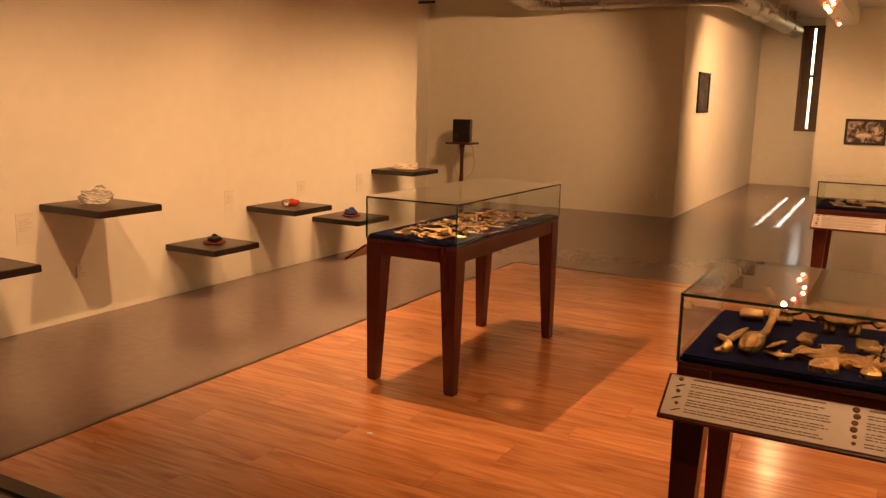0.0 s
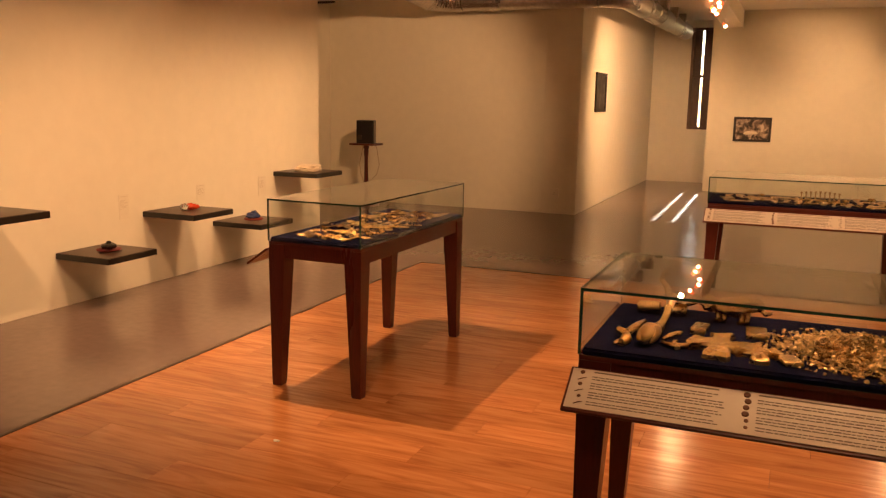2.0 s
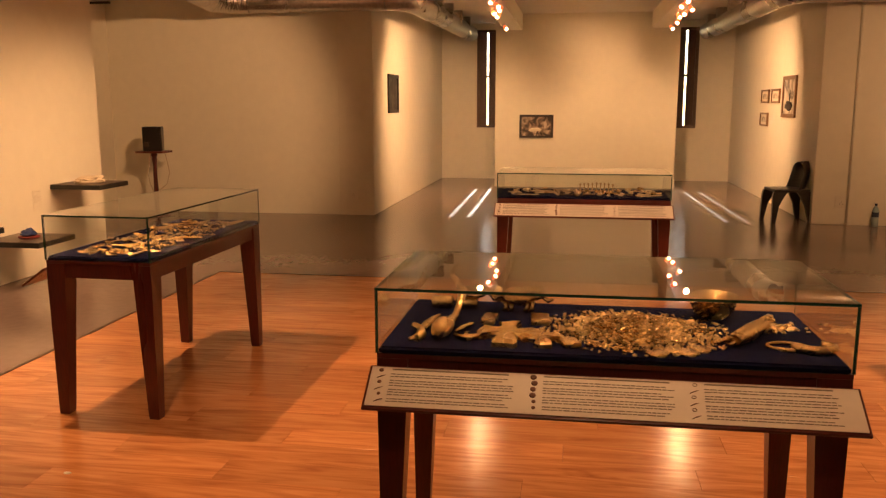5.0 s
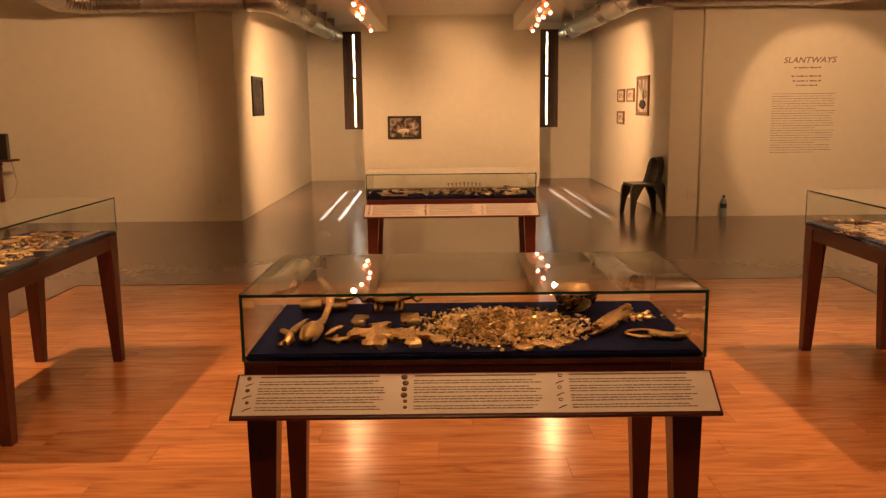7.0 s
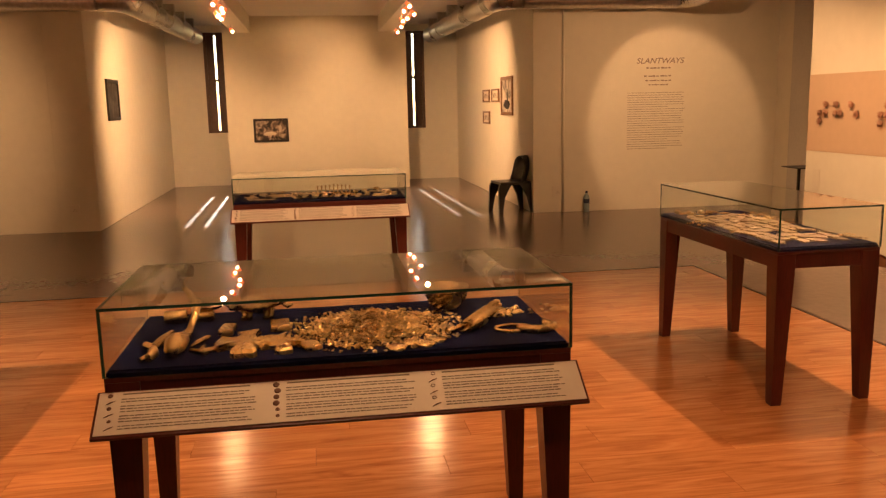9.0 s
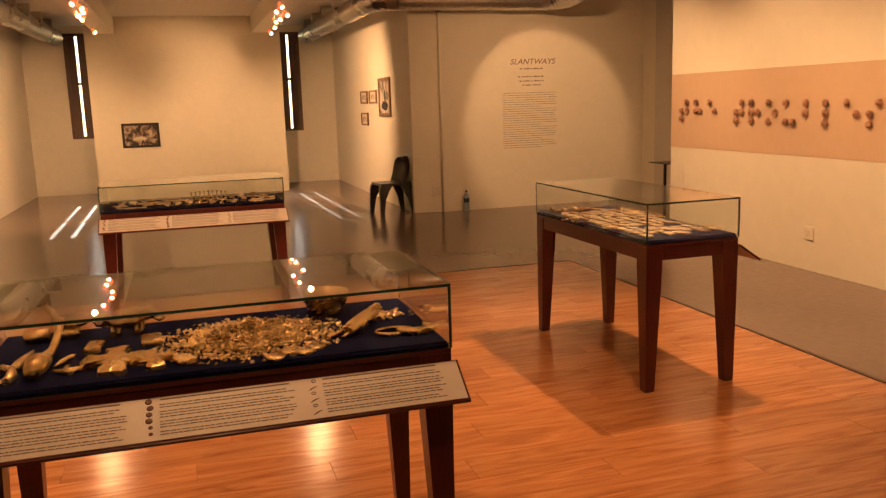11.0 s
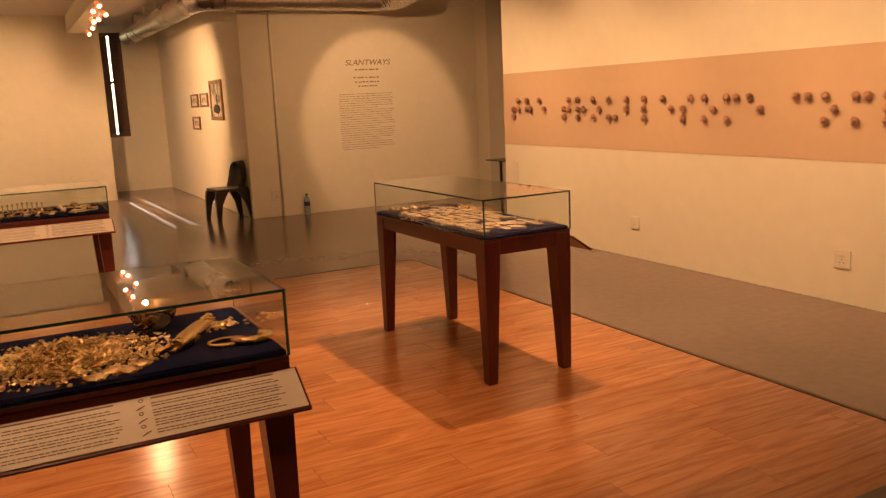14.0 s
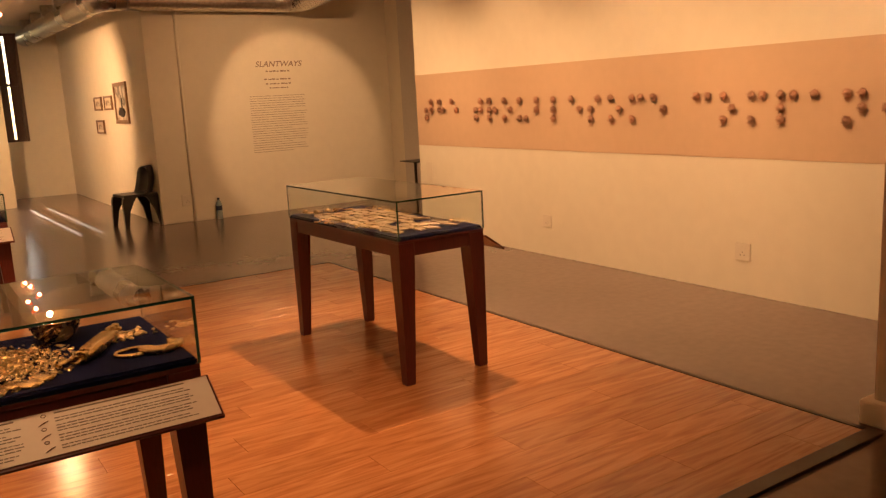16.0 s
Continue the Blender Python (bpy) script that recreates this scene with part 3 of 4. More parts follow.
def ornament(kind, rng):
    bm = bmesh.new()
    if kind == "gold_shard":
        shard(bm, rng, rng.uniform(0.025, 0.06), rng.uniform(0.018, 0.035), 0.007, rng.choice((6, 7, 8, 9)))
        return bm, "flat uneven gilded shard lying on velvet", "gold shard"
    if kind == "gold_shield":
        shard(bm, rng, 0.10, 0.055, 0.010, 12)
        for k in range(10):
            blob(bm, (rng.uniform(-0.07, 0.07), rng.uniform(-0.03, 0.03), 0.012), (0.012, 0.008, 0.005), 0.4, k, 1)
        return bm, "broad gilded shield-like plate with raised marks", "gold plate"
    if kind == "gold_rod":
        pts = [(-0.09 + 0.03 * k, rng.uniform(-0.006, 0.006), 0.009) for k in range(7)]
        tube(bm, pts, [0.005, 0.008, 0.007, 0.008, 0.007, 0.009, 0.005], 8)
        return bm, "slender gold rod with a knobbly shaft", "gold rod"
    if kind == "gold_ring":
        ring(bm, (0, 0, 0.006), rng.uniform(0.024, 0.036), 0.0055, rng.uniform(0.7, 1))
        return bm, "plain round gold ring", "gold ring"
    if kind == "gold_bead_strand":
        return strand(bm, rng), "short strand of round gold beads", "gold beads"
    if kind == "gold_leaf_plate":
        ry = rng.uniform(0.018, 0.028)
        pts = [(-0.08, 0.0), (-0.04, 0.6), (0.0, 1.0), (0.05, 0.7), (0.095, 0.0)]
        left = [bm.verts.new((x, -ry * w, 0.001)) for x, w in pts]
        mid = [bm.verts.new((x, 0, 0.012)) for x, w in pts]
        right = [bm.verts.new((x, ry * w + 0.0005, 0.001)) for x, w in pts]
        base = [bm.verts.new((x, 0, 0)) for x, w in pts]
        for a, b in ((left, mid), (mid, right), (right, base), (base, left)):
            for k in range(4):
                bm.faces.new((a[k], a[k + 1], b[k + 1], b[k]))
        return bm, "leaf-shaped gold plate with a central ridge", "gold leaf"
    blob(bm, (0, 0, 0.018), (0.036, 0.026, 0.02), 0.6, rng.randint(1, 99), 2)
    return bm, "small lumpy cast gold figure", "gold figure"


def fill(case, length, width, nx, ny, kinds, seed, mats, skip=()):
    rng = random.Random(seed)
    dx, dy = (length - 0.17) / nx, (width - 0.17) / ny
    for i in range(nx):
        for j in range(ny):
            if (i, j) in skip or rng.random() < 0.06:
                continue
            kind = rng.choice(kinds)
            bm, label, category = ornament(kind, rng)
            x = -length / 2 + 0.085 + (i + 0.5) * dx + rng.uniform(-0.15, 0.15) * dx
            y = -width / 2 + 0.085 + (j + 0.5) * dy + rng.uniform(-0.15, 0.15) * dy
            ob = part(kind, bm, rng.choice(mats))
            ob.matrix_world = case @ pose(x, y, Z - 0.0005, 0, 0, rng.uniform(-35, 35) + rng.choice((0, 0, 0, 90)))
            k = rng.uniform(0.6, 0.95)
            ob.matrix_world = ob.matrix_world @ Matrix.Diagonal((k, k, k, 1))
            tagged(ob, label, category, "gold pieces on velvet")


PLATE = material("worn_gilt_plate", (0.165, 0.114, 0.066), 0.6, metal=0.35, vary=0.4, scale=40, bump=0.7, bump_scale=90, objvary=0.7)
fill(CASE_L, LONG_L, DEEP, 15, 6, ("gold_rod", "gold_ring", "gold_bead_strand", "gold_leaf_plate", "gold_leaf_plate", "gold_shard", "gold_lump", "gold_bead_strand"), 5, (GOLD, GOLD, DULL_GOLD))


def plates(case, x0, x1, y0, y1, nx, ny, seed):
    """Flat broken plates that lie close together with narrow gaps, like a loose mosaic."""
    rng = random.Random(seed)
    dx, dy = (x1 - x0) / nx, (y1 - y0) / ny
    net = [[(x0 + i * dx + rng.uniform(-0.33, 0.33) * dx + (j % 2) * 0.4 * dx, y0 + j * dy + rng.uniform(-0.3, 0.3) * dy) for j in range(ny + 1)] for i in range(nx + 1)]
    for i in range(nx):
        for j in range(ny):
            if rng.random() < 0.07:
                continue
            corners = (net[i][j], net[i + 1][j], net[i + 1][j + 1], net[i][j + 1])
            cx, cy = sum(p[0] for p in corners) / 4, sum(p[1] for p in corners) / 4
            ring_pts = []
            for k in range(4):
                p, q = corners[k], corners[(k + 1) % 4]
                for f in (0.0, 0.35, 0.7):
                    s = rng.uniform(0.84, 0.94) - (0.12 if f == 0 else 0)
                    ring_pts.append((s * (p[0] + (q[0] - p[0]) * f - cx), s * (p[1] + (q[1] - p[1]) * f - cy)))
            bm = bmesh.new()
            thick = rng.uniform(0.006, 0.011)
            low = [bm.verts.new((x, y, 0)) for x, y in ring_pts]
            top = [bm.verts.new((x * 0.95, y * 0.95, thick * rng.uniform(0.85, 1.2))) for x, y in ring_pts]
            mid = bm.verts.new((0, 0, thick * rng.uniform(1.0, 1.7)))
            for k in range(12):
                m = (k + 1) % 12
                bm.faces.new((low[k], low[m], top[m], top[k]))
                bm.faces.new((top[k], top[m], mid))
            bm.faces.new(low[::-1])
            ob = part("gold_shard", bm, PLATE)
            ob.matrix_world = case @ pose(cx, cy, Z - 0.0005, 0, 0, rng.uniform(-4, 4))
            tagged(ob, "flat broken dull-gold plate lying close among others on velvet", "gold shard", "gold pieces on velvet")


plates(CASE_R, -0.60, 0.45, -0.20, 0.22, 12, 6, 6)
rng = random.Random(61)
for k in range(26):
    end = k < 13
    bm, label, category = ornament(rng.choice(("gold_bead_strand", "gold_bead_strand", "gold_lump", "gold_ring")) if end else "gold_bead_strand", rng)
    ob = part("gold_bead_strand" if category == "gold beads" else category.replace(" ", "_"), bm, GOLD if k % 3 else DULL_GOLD)
    x, y = (rng.uniform(0.53, 0.64), rng.uniform(-0.18, 0.2)) if end else (rng.uniform(-0.60, 0.48), rng.choice((-0.225, -0.22, 0.235)))
    ob.matrix_world = CASE_R @ pose(x, y, Z - 0.0005, 0, 0, rng.uniform(-30, 30)) @ Matrix.Diagonal((0.7, 0.7, 0.7, 1))
    tagged(ob, label, category, "gold pieces on velvet")
PALE_GILT = material("pale_gilt", (0.44, 0.32, 0.19), 0.5, metal=0.4, vary=0.4, scale=40, bump=0.6, bump_scale=90, objvary=0.7)
fill(CASE_B, LONG_B, DEEP_F, 14, 6, ("gold_rod", "gold_shard", "gold_lump", "gold_leaf_plate", "gold_bead_strand", "gold_shard"), 7, (PALE_GILT, GOLD, PALE_GILT), skip=((6, 5), (7, 5), (8, 5), (9, 5), (10, 5)))
for k in range(9):
    h = 0.075 - 0.003 * abs(k - 4)
    bm = lathe(bmesh.new(), [(0.011, 0), (0.009, 0.006), (0.0045, 0.012), (0.0045, h - 0.018), (0.009, h - 0.012), (0.008, h - 0.003), (0.002, h)], 10)
    ob = part("gold_pin", bm, DULL_GOLD)
    ob.matrix_world = CASE_B @ pose(-0.02 + 0.034 * k, 0.15 + 0.01 * math.cos(k), Z)
    tagged(ob, "upright knob-headed gold pin standing in a row", "gold pin", "row of gold pins")


# ---- shelves and what lies on them ----
def shelf(y0, y1, z, depth):
    s = thing("wall_shelf", pose(XL, (y0 + y1) / 2, z), "square dark brown floating wall shelf", "shelf", "floating shelves")
    h = (y1 - y0) / 2
    part("board", box(bmesh.new(), (0.001, -h, -0.046), (depth, h, -0.003), 0.003), BLACK, s, "black-edged shelf board")
    part("top_sheet", box(bmesh.new(), (0.006, -h + 0.005, -0.003), (depth - 0.005, h - 0.005, 0.0)), SHELF_TOP, s, "brown laminate top")
    part("bracket", box(bmesh.new(), (0.001, -0.1, -0.062), (0.12, 0.1, -0.046), 0.003), BLACK, s)


shelf(2.585, 3.080, 0.543, 0.51)
shelf(3.445, 3.930, 0.819, 0.58)
shelf(4.475, 4.960, 0.409, 0.50)
shelf(5.370, 5.876, 0.611, 0.52)
shelf(6.262, 6.778, 0.419, 0.53)
shelf(7.250, 7.763, 0.804, 0.51)

CLEAR = glass("clear_resin", (0.98, 0.97, 0.94), 0.1, 1.3)
CLEAR.node_tree.nodes["Principled BSDF"].inputs["Transmission Weight"].default_value = 0.85
CREAM = material("cream_plaster", (0.66, 0.56, 0.42), 0.6, vary=0.2, scale=20, bump=0.5, bump_scale=40)
RED = material("red_glazed_clay", (0.62, 0.06, 0.02), 0.18, vary=0.2, scale=20)
BLUE = material("dark_blue_glaze", (0.03, 0.05, 0.16), 0.25, vary=0.3, scale=20, bump=0.3)
DARK = material("black_glaze", (0.012, 0.012, 0.012), 0.2, vary=0.3)
MAROON = material("maroon_cloth", (0.16, 0.02, 0.02), 0.7, vary=0.2)


def on_shelf(name, y, z, label, category):
    return thing(name, pose(-4.03, y, z), label, category)


ob = on_shelf("bubbled_glass_dome", 3.675, 0.819, "clear bubbled glass mound on a dark shelf", "glass piece")
bm = blob(bmesh.new(), (0, 0, 0.045), (0.085, 0.115, 0.05), 0.35, 3, 4, 2.5)
for v in bm.verts:
    v.co.z = max(v.co.z, 0.001)
part("dome", bm, CLEAR, ob)
part("knob", blob(bmesh.new(), (0, 0.03, 0.09), (0.03, 0.035, 0.028), 0.4, 7, 3), CLEAR, ob)
ob = on_shelf("black_bun", 4.725, 0.409, "black glazed bun on a dark saucer", "ceramic piece")
part("saucer", lathe(bmesh.new(), [(0.05, 0.0), (0.085, 0.008), (0.088, 0.014), (0.05, 0.010), (0, 0.009)], 24), MAROON, ob, "dark brown saucer")
part("bun", blob(bmesh.new(), (0, 0, 0.036), (0.055, 0.058, 0.027), 0.2, 2, 3), DARK, ob)
part("knob", blob(bmesh.new(), (0, 0, 0.064), (0.018, 0.02, 0.012), 0.2, 4, 2), DARK, ob)
ob = on_shelf("red_glazed_knot", 5.63, 0.611, "shiny orange-red knotted piece with a clear flap", "ceramic piece")
bm = blob(bmesh.new(), (0, 0.02, 0.026), (0.045, 0.045, 0.026), 0.4, 12, 3)
blob(bm, (0.02, 0.05, 0.022), (0.03, 0.03, 0.022), 0.5, 13, 3)
part("knot", bm, RED, ob)
bm = blob(bmesh.new(), (0, -0.055, 0.03), (0.03, 0.04, 0.03), 0.4, 14, 3)
part("flap", bm, CLEAR, ob, "clear flap")
ob = on_shelf("blue_glazed_knot", 6.53, 0.419, "dark blue knotted piece on a maroon pad", "ceramic piece")
part("pad", lathe(bmesh.new(), [(0.08, 0.0), (0.09, 0.006), (0.085, 0.014), (0, 0.014)], 22), MAROON, ob, "round maroon pad")
bm = blob(bmesh.new(), (0, 0, 0.04), (0.058, 0.066, 0.028), 0.5, 22, 3)
blob(bm, (0.0, 0.01, 0.064), (0.03, 0.03, 0.018), 0.5, 23, 3)
part("knot", bm, BLUE, ob)
ob = on_shelf("cream_plaster_mould", 7.51, 0.804, "crumpled cream plaster mould on a dark shelf", "plaster piece")
bm = blob(bmesh.new(), (0, 0, 0.03), (0.11, 0.14, 0.034), 0.7, 31, 4, 2.2)
for v in bm.verts:
    v.co.z = max(v.co.z, 0.001)
part("mould", bm, CREAM, ob)
part("rim", ring(bmesh.new(), (0, 0, 0.012), 0.12, 0.011, 1.15), CREAM, ob)
ob = on_shelf("white_bowl", 2.71, 0.543, "smooth white rounded bowl on a dark shelf", "bowl")
part("bowl", lathe(bmesh.new(), [(0.045, 0), (0.085, 0.02), (0.105, 0.055), (0.10, 0.075), (0.06, 0.088), (0, 0.09)], 24), PLASTIC, ob)

# small cards on the shelf wall
LABEL_CARD = material("pale_label_card", (0.76, 0.71, 0.59), 0.6, vary=0.04)
LABEL_INK = plain("faint_print", (0.55, 0.47, 0.37), 0.7)
for y0, y1, z0, z1 in ((3.276, 3.401, 0.573, 0.774), (5.114, 5.219, 0.574, 0.767), (6.051, 6.165, 0.626, 0.77), (6.985, 7.108, 0.58, 0.773)):
    c = thing("wall_label", pose(XL, (y0 + y1) / 2, z0), "small pale caption label on the cream wall", "wall label", "wall labels")
    part("card", box(bmesh.new(), (0.0005, (y0 - y1) / 2, 0), (0.004, (y1 - y0) / 2, z1 - z0)), LABEL_CARD, c)
    bm = bmesh.new()
    for k in range(9):
        z = (z1 - z0) * (0.93 - 0.05 * k) - (0.02 if k else 0)
        box(bm, (0.004, (y0 - y1) / 2 + 0.012, z - 0.0022), (0.0046, (y1 - y0) / 2 - 0.012 - 0.02 * (k % 3), z))
    part("print", bm, LABEL_INK, c)
c = thing("wall_label", pose(XR, 7.985, 0.583), "small pale caption label under the blush band", "wall label", "wall labels")
part("card", box(bmesh.new(), (-0.004, -0.06, 0), (-0.0005, 0.06, 0.22)), LABEL_CARD, c)


# ---- sockets ----
def socket(m, label, s=0.06):
    """A square plate in the local xz plane that faces local -y."""
    k = thing("wall_socket", m, label, "wall socket", "wall sockets")
    part("plate", box(bmesh.new(), (-s, -0.013, -s), (s, 0, s), 0.004), PLASTIC, k)
    part("rocker", box(bmesh.new(), (-0.4 * s, -0.018, 0.30 * s), (0.4 * s, -0.012, 0.66 * s), 0.002), PLASTIC, k)
    for dx, dz in ((-0.25, -0.35), (0.25, -0.35), (0, -0.02)):
        part("hole", tube(bmesh.new(), [(dx * s, -0.0136, dz * s), (dx * s, -0.010, dz * s)], 0.07 * s, 10), INK, k)


socket(pose(XR, 3.829, 0.314, 0, 0, -90), "square cream socket plate low on the wall", 0.064)
socket(pose(XR, 5.979, 0.331, 0, 0, -90), "square cream socket plate low on the wall", 0.058)
socket(pose(4.03, YE + 0.02, 0.30), "cream socket box on the wall corner", 0.075)
socket(pose(-2.46, YW - 0.02, 0.30), "cream socket box on the wall corner", 0.06)
socket(pose(XL, 3.726, 0.332, 0, 0, 90), "small cream socket plate below a shelf", 0.04)
part_pipe = tagged(part("conduit", tube(bmesh.new(), [(4.105, YE - 0.008, 0.0), (4.105, YE - 0.008, CEIL)], 0.016, 12), WALL), "thin cream painted conduit beside the written wall", "conduit")


# ---- loudspeaker on its stand ----
CORD = plain("pale_cord", (0.5, 0.4, 0.28), 0.6)
stand = thing("speaker_stand", pose(-5.193, 10.980, 0), "slim turned reddish-brown stand with a small tray", "stand")
TRAY = 0.912
part("tray", box(bmesh.new(), (-0.202, -0.15, TRAY - 0.028), (0.202, 0.15, TRAY), 0.006), MAHOGANY, stand)
part("pole", lathe(bmesh.new(), [(0.032, 0.03), (0.038, 0.2), (0.028, 0.5), (0.026, TRAY - 0.2), (0.038, TRAY - 0.11), (0.026, TRAY - 0.09), (0.044, TRAY - 0.07), (0.04, TRAY - 0.028)], 14), MAHOGANY, stand)
part("foot", lathe(bmesh.new(), [(0.18, 0), (0.18, 0.012), (0.06, 0.03), (0.028, 0.035)], 20), MAHOGANY, stand)
for sx, low in ((-1, 0.30), (1, 0.36)):
    part("cord", tube(bmesh.new(), [(sx * 0.10, 0.10, TRAY - 0.02), (sx * 0.12, 0.11, 0.82), (sx * 0.165, 0.10, 0.60), (sx * 0.13, 0.08, 0.45), (sx * 0.06, 0.05, low + 0.02), (sx * 0.02, 0.03, low)], 0.006, 6), CORD, stand, "pale hanging cord")
spk = thing("loudspeaker", pose(-5.193, 10.980, TRAY, 0, 0, 20), "small black box loudspeaker on a slim stand", "loudspeaker")
HW, HT = 0.127, 0.333
part("cabinet", box(bmesh.new(), (-HW, -0.13, 0.0), (HW, 0.13, HT), 0.012), BLACK, spk)
part("back_panel", box(bmesh.new(), (-HW + 0.016, -0.134, 0.016), (HW - 0.016, -0.129, HT - 0.016), 0.001), BLACK, spk)
part("terminal", box(bmesh.new(), (-0.11, -0.142, 0.06), (-0.045, -0.133, 0.125), 0.003), SHELF_TOP, spk)

# dark tray table half hidden behind the banded wall
st = thing("tray_table", pose(6.53, 9.35, 0), "thin black tray table behind the wall end", "table")
part("tray", box(bmesh.new(), (-0.22, -0.2, 0.70), (0.4, 0.2, 0.712), 0.003), BLACK, st)
part("rim", box(bmesh.new(), (-0.14, -0.2, 0.655), (0.4, -0.185, 0.70), 0.002), BLACK, st)
for x, y in ((-0.12, -0.02), (0.34, -0.17), (0.34, 0.17)):
    part("leg", box(bmesh.new(), (x - 0.014, y - 0.014, 0), (x + 0.014, y + 0.014, 0.70), 0.003), BLACK, st)


# ---- chair and bottle ----
def black_chair(m):
    ch = thing("moulded_chair", m, "black moulded plastic chair with splayed legs and rounded back", "chair")
    bm = box(bmesh.new(), (-0.23, -0.21, 0.405), (0.23, 0.21, 0.445), 0.014)
    part("seat", bm, BLACK, ch)
    bm = bmesh.new()
    rows, across = [], (-1, -0.75, -0.4, 0, 0.4, 0.75, 1)
    n = len(across)
    for k in range(15):
        t = k / 14
        z = 0.40 + 0.39 * t
        w = 0.215 * math.sqrt(max(0.02, 1 - max(0, (t - 0.55) / 0.46) ** 2.4)) - 0.015 * t
        x = 0.165 + 0.075 * t + 0.025 * math.sin(3 * t)
        rows.append([bm.verts.new((x - 0.11 * abs(u) ** 2 + d * (1.0 - 0.35 * abs(u)), w * u, z + 0.012 * (1 - u * u) * t)) for d in (0, 0.045) for u in across])
    for a, b in zip(rows, rows[1:]):
        for o in (0, n):
            for i in range(n - 1):
                bm.faces.new((a[o + i], a[o + i + 1], b[o + i + 1], b[o + i])).smooth = True
        bm.faces.new((a[0], a[n], b[n], b[0]))
        bm.faces.new((a[n - 1], a[2 * n - 1], b[2 * n - 1], b[n - 1]))
    for r in (rows[0], rows[-1]):
        for i in range(n - 1):
            bm.faces.new((r[i], r[i + 1], r[n + i + 1], r[n + i]))
    part("backrest", bm, BLACK, ch)
    for sx in (-1, 1):
        for sy in (-1, 1):
            bm = bmesh.new()
            rings = []
            for z, x, y, wx, wy in ((0, 0.25 if sx > 0 else 0.235, 0.215, 0.026, 0.02), (0.22, 0.215, 0.198, 0.042, 0.024), (0.35, 0.18, 0.185, 0.075, 0.026), (0.41, 0.15, 0.18, 0.09, 0.026)):
                rings.append([bm.verts.new((sx * x + a * wx, sy * y + b * wy, z)) for a, b in ((-1, -1), (1, -1), (1, 1), (-1, 1))])
            for r, s in zip(rings, rings[1:]):
                for i in range(4):
                    bm.faces.new((r[i], r[(i + 1) % 4], s[(i + 1) % 4], s[i]))
            bm.faces.new(rings[0])
            bm.faces.new(rings[-1])
            part("leg", bm, BLACK, ch)


black_chair(pose(3.42, 11.72, 0, 0, 0, 8))
bt = thing("water_bottle", pose(4.43, 11.35, 0), "clear plastic water bottle with a blue cap on the floor", "bottle")
part("body", lathe(bmesh.new(), [(0.036, 0.0), (0.042, 0.006), (0.042, 0.09), (0.038, 0.10), (0.042, 0.11), (0.042, 0.19), (0.03, 0.235), (0.014, 0.262), (0.014, 0.275)], 20),
     material("bluish_pet", (0.34, 0.44, 0.46), 0.12, vary=0.1), bt)
part("label", lathe(bmesh.new(), [(0.0428, 0.125), (0.0432, 0.13), (0.0432, 0.18), (0.0428, 0.185)], 20), plain("dark_blue_label", (0.02, 0.04, 0.09), 0.4), bt, "dark blue wrap label")
part("cap", lathe(bmesh.new(), [(0.0165, 0.268), (0.017, 0.292), (0.012, 0.296)], 16), plain("blue_cap", (0.01, 0.02, 0.06), 0.4), bt, "dark blue cap")


# ---- pictures ----
def canvas(name, light, mid, dark, scale):
    """A loose painted surface of three tones."""
    m = bpy.data.materials.new(name)
    m.use_nodes = True
    n, link = m.node_tree.nodes, m.node_tree.links.new
    tc, t1 = n.new("ShaderNodeTexCoord"), n.new("ShaderNodeTexNoise")
    t1.inputs["Scale"].default_value, t1.inputs["Detail"].default_value, t1.inputs["Distortion"].default_value = scale, 5, 0.8
    link(tc.outputs["Object"], t1.inputs[0])
    r = n.new("ShaderNodeValToRGB")
    e = r.color_ramp.elements
    e[0].position, e[0].color = 0.40, (*dark, 1)
    e[1].position, e[1].color = 0.64, (*light, 1)
    c = e.new(0.50)
    c.color = (*mid, 1)
    link(t1.outputs[0], r.inputs[0])
    link(r.outputs[0], n["Principled BSDF"].inputs["Base Color"])
    n["Principled BSDF"].inputs["Roughness"].default_value = 0.65
    return m


FRAME_BLACK = material("black_frame", (0.014, 0.010, 0.008), 0.55, vary=0.2)
FRAME_WOOD = material("brown_frame", (0.17, 0.085, 0.035), 0.4, vary=0.3, scale=20)
MAT_CARD = plain("ivory_mount", (0.68, 0.6, 0.47), 0.7)


def picture(m, w, h, rail, frame_mat, image, label, mount=0.0):
    """A framed picture in the local xz plane that faces local -y."""
    p = thing("framed_picture", m, label, "framed picture", "framed pictures")
    for lo, hi in (((-w, -0.03, -h), (w, -0.002, -h + rail)), ((-w, -0.03, h - rail), (w, -0.002, h)),
                   ((-w, -0.03, -h + rail), (-w + rail, -0.002, h - rail)), ((w - rail, -0.03, -h + rail), (w, -0.002, h - rail))):
        part("frame_rail", box(bmesh.new(), lo, hi, 0.004), frame_mat, p)
    part("image", box(bmesh.new(), (-w + rail, -0.014, -h + rail), (w - rail, -0.004, h - rail)), MAT_CARD if mount else image, p)
    if mount:
        part("print", box(bmesh.new(), (-w + rail + mount, -0.016, -h + rail + mount), (w - rail - mount, -0.0145, h - rail - mount)), image, p)
    return p


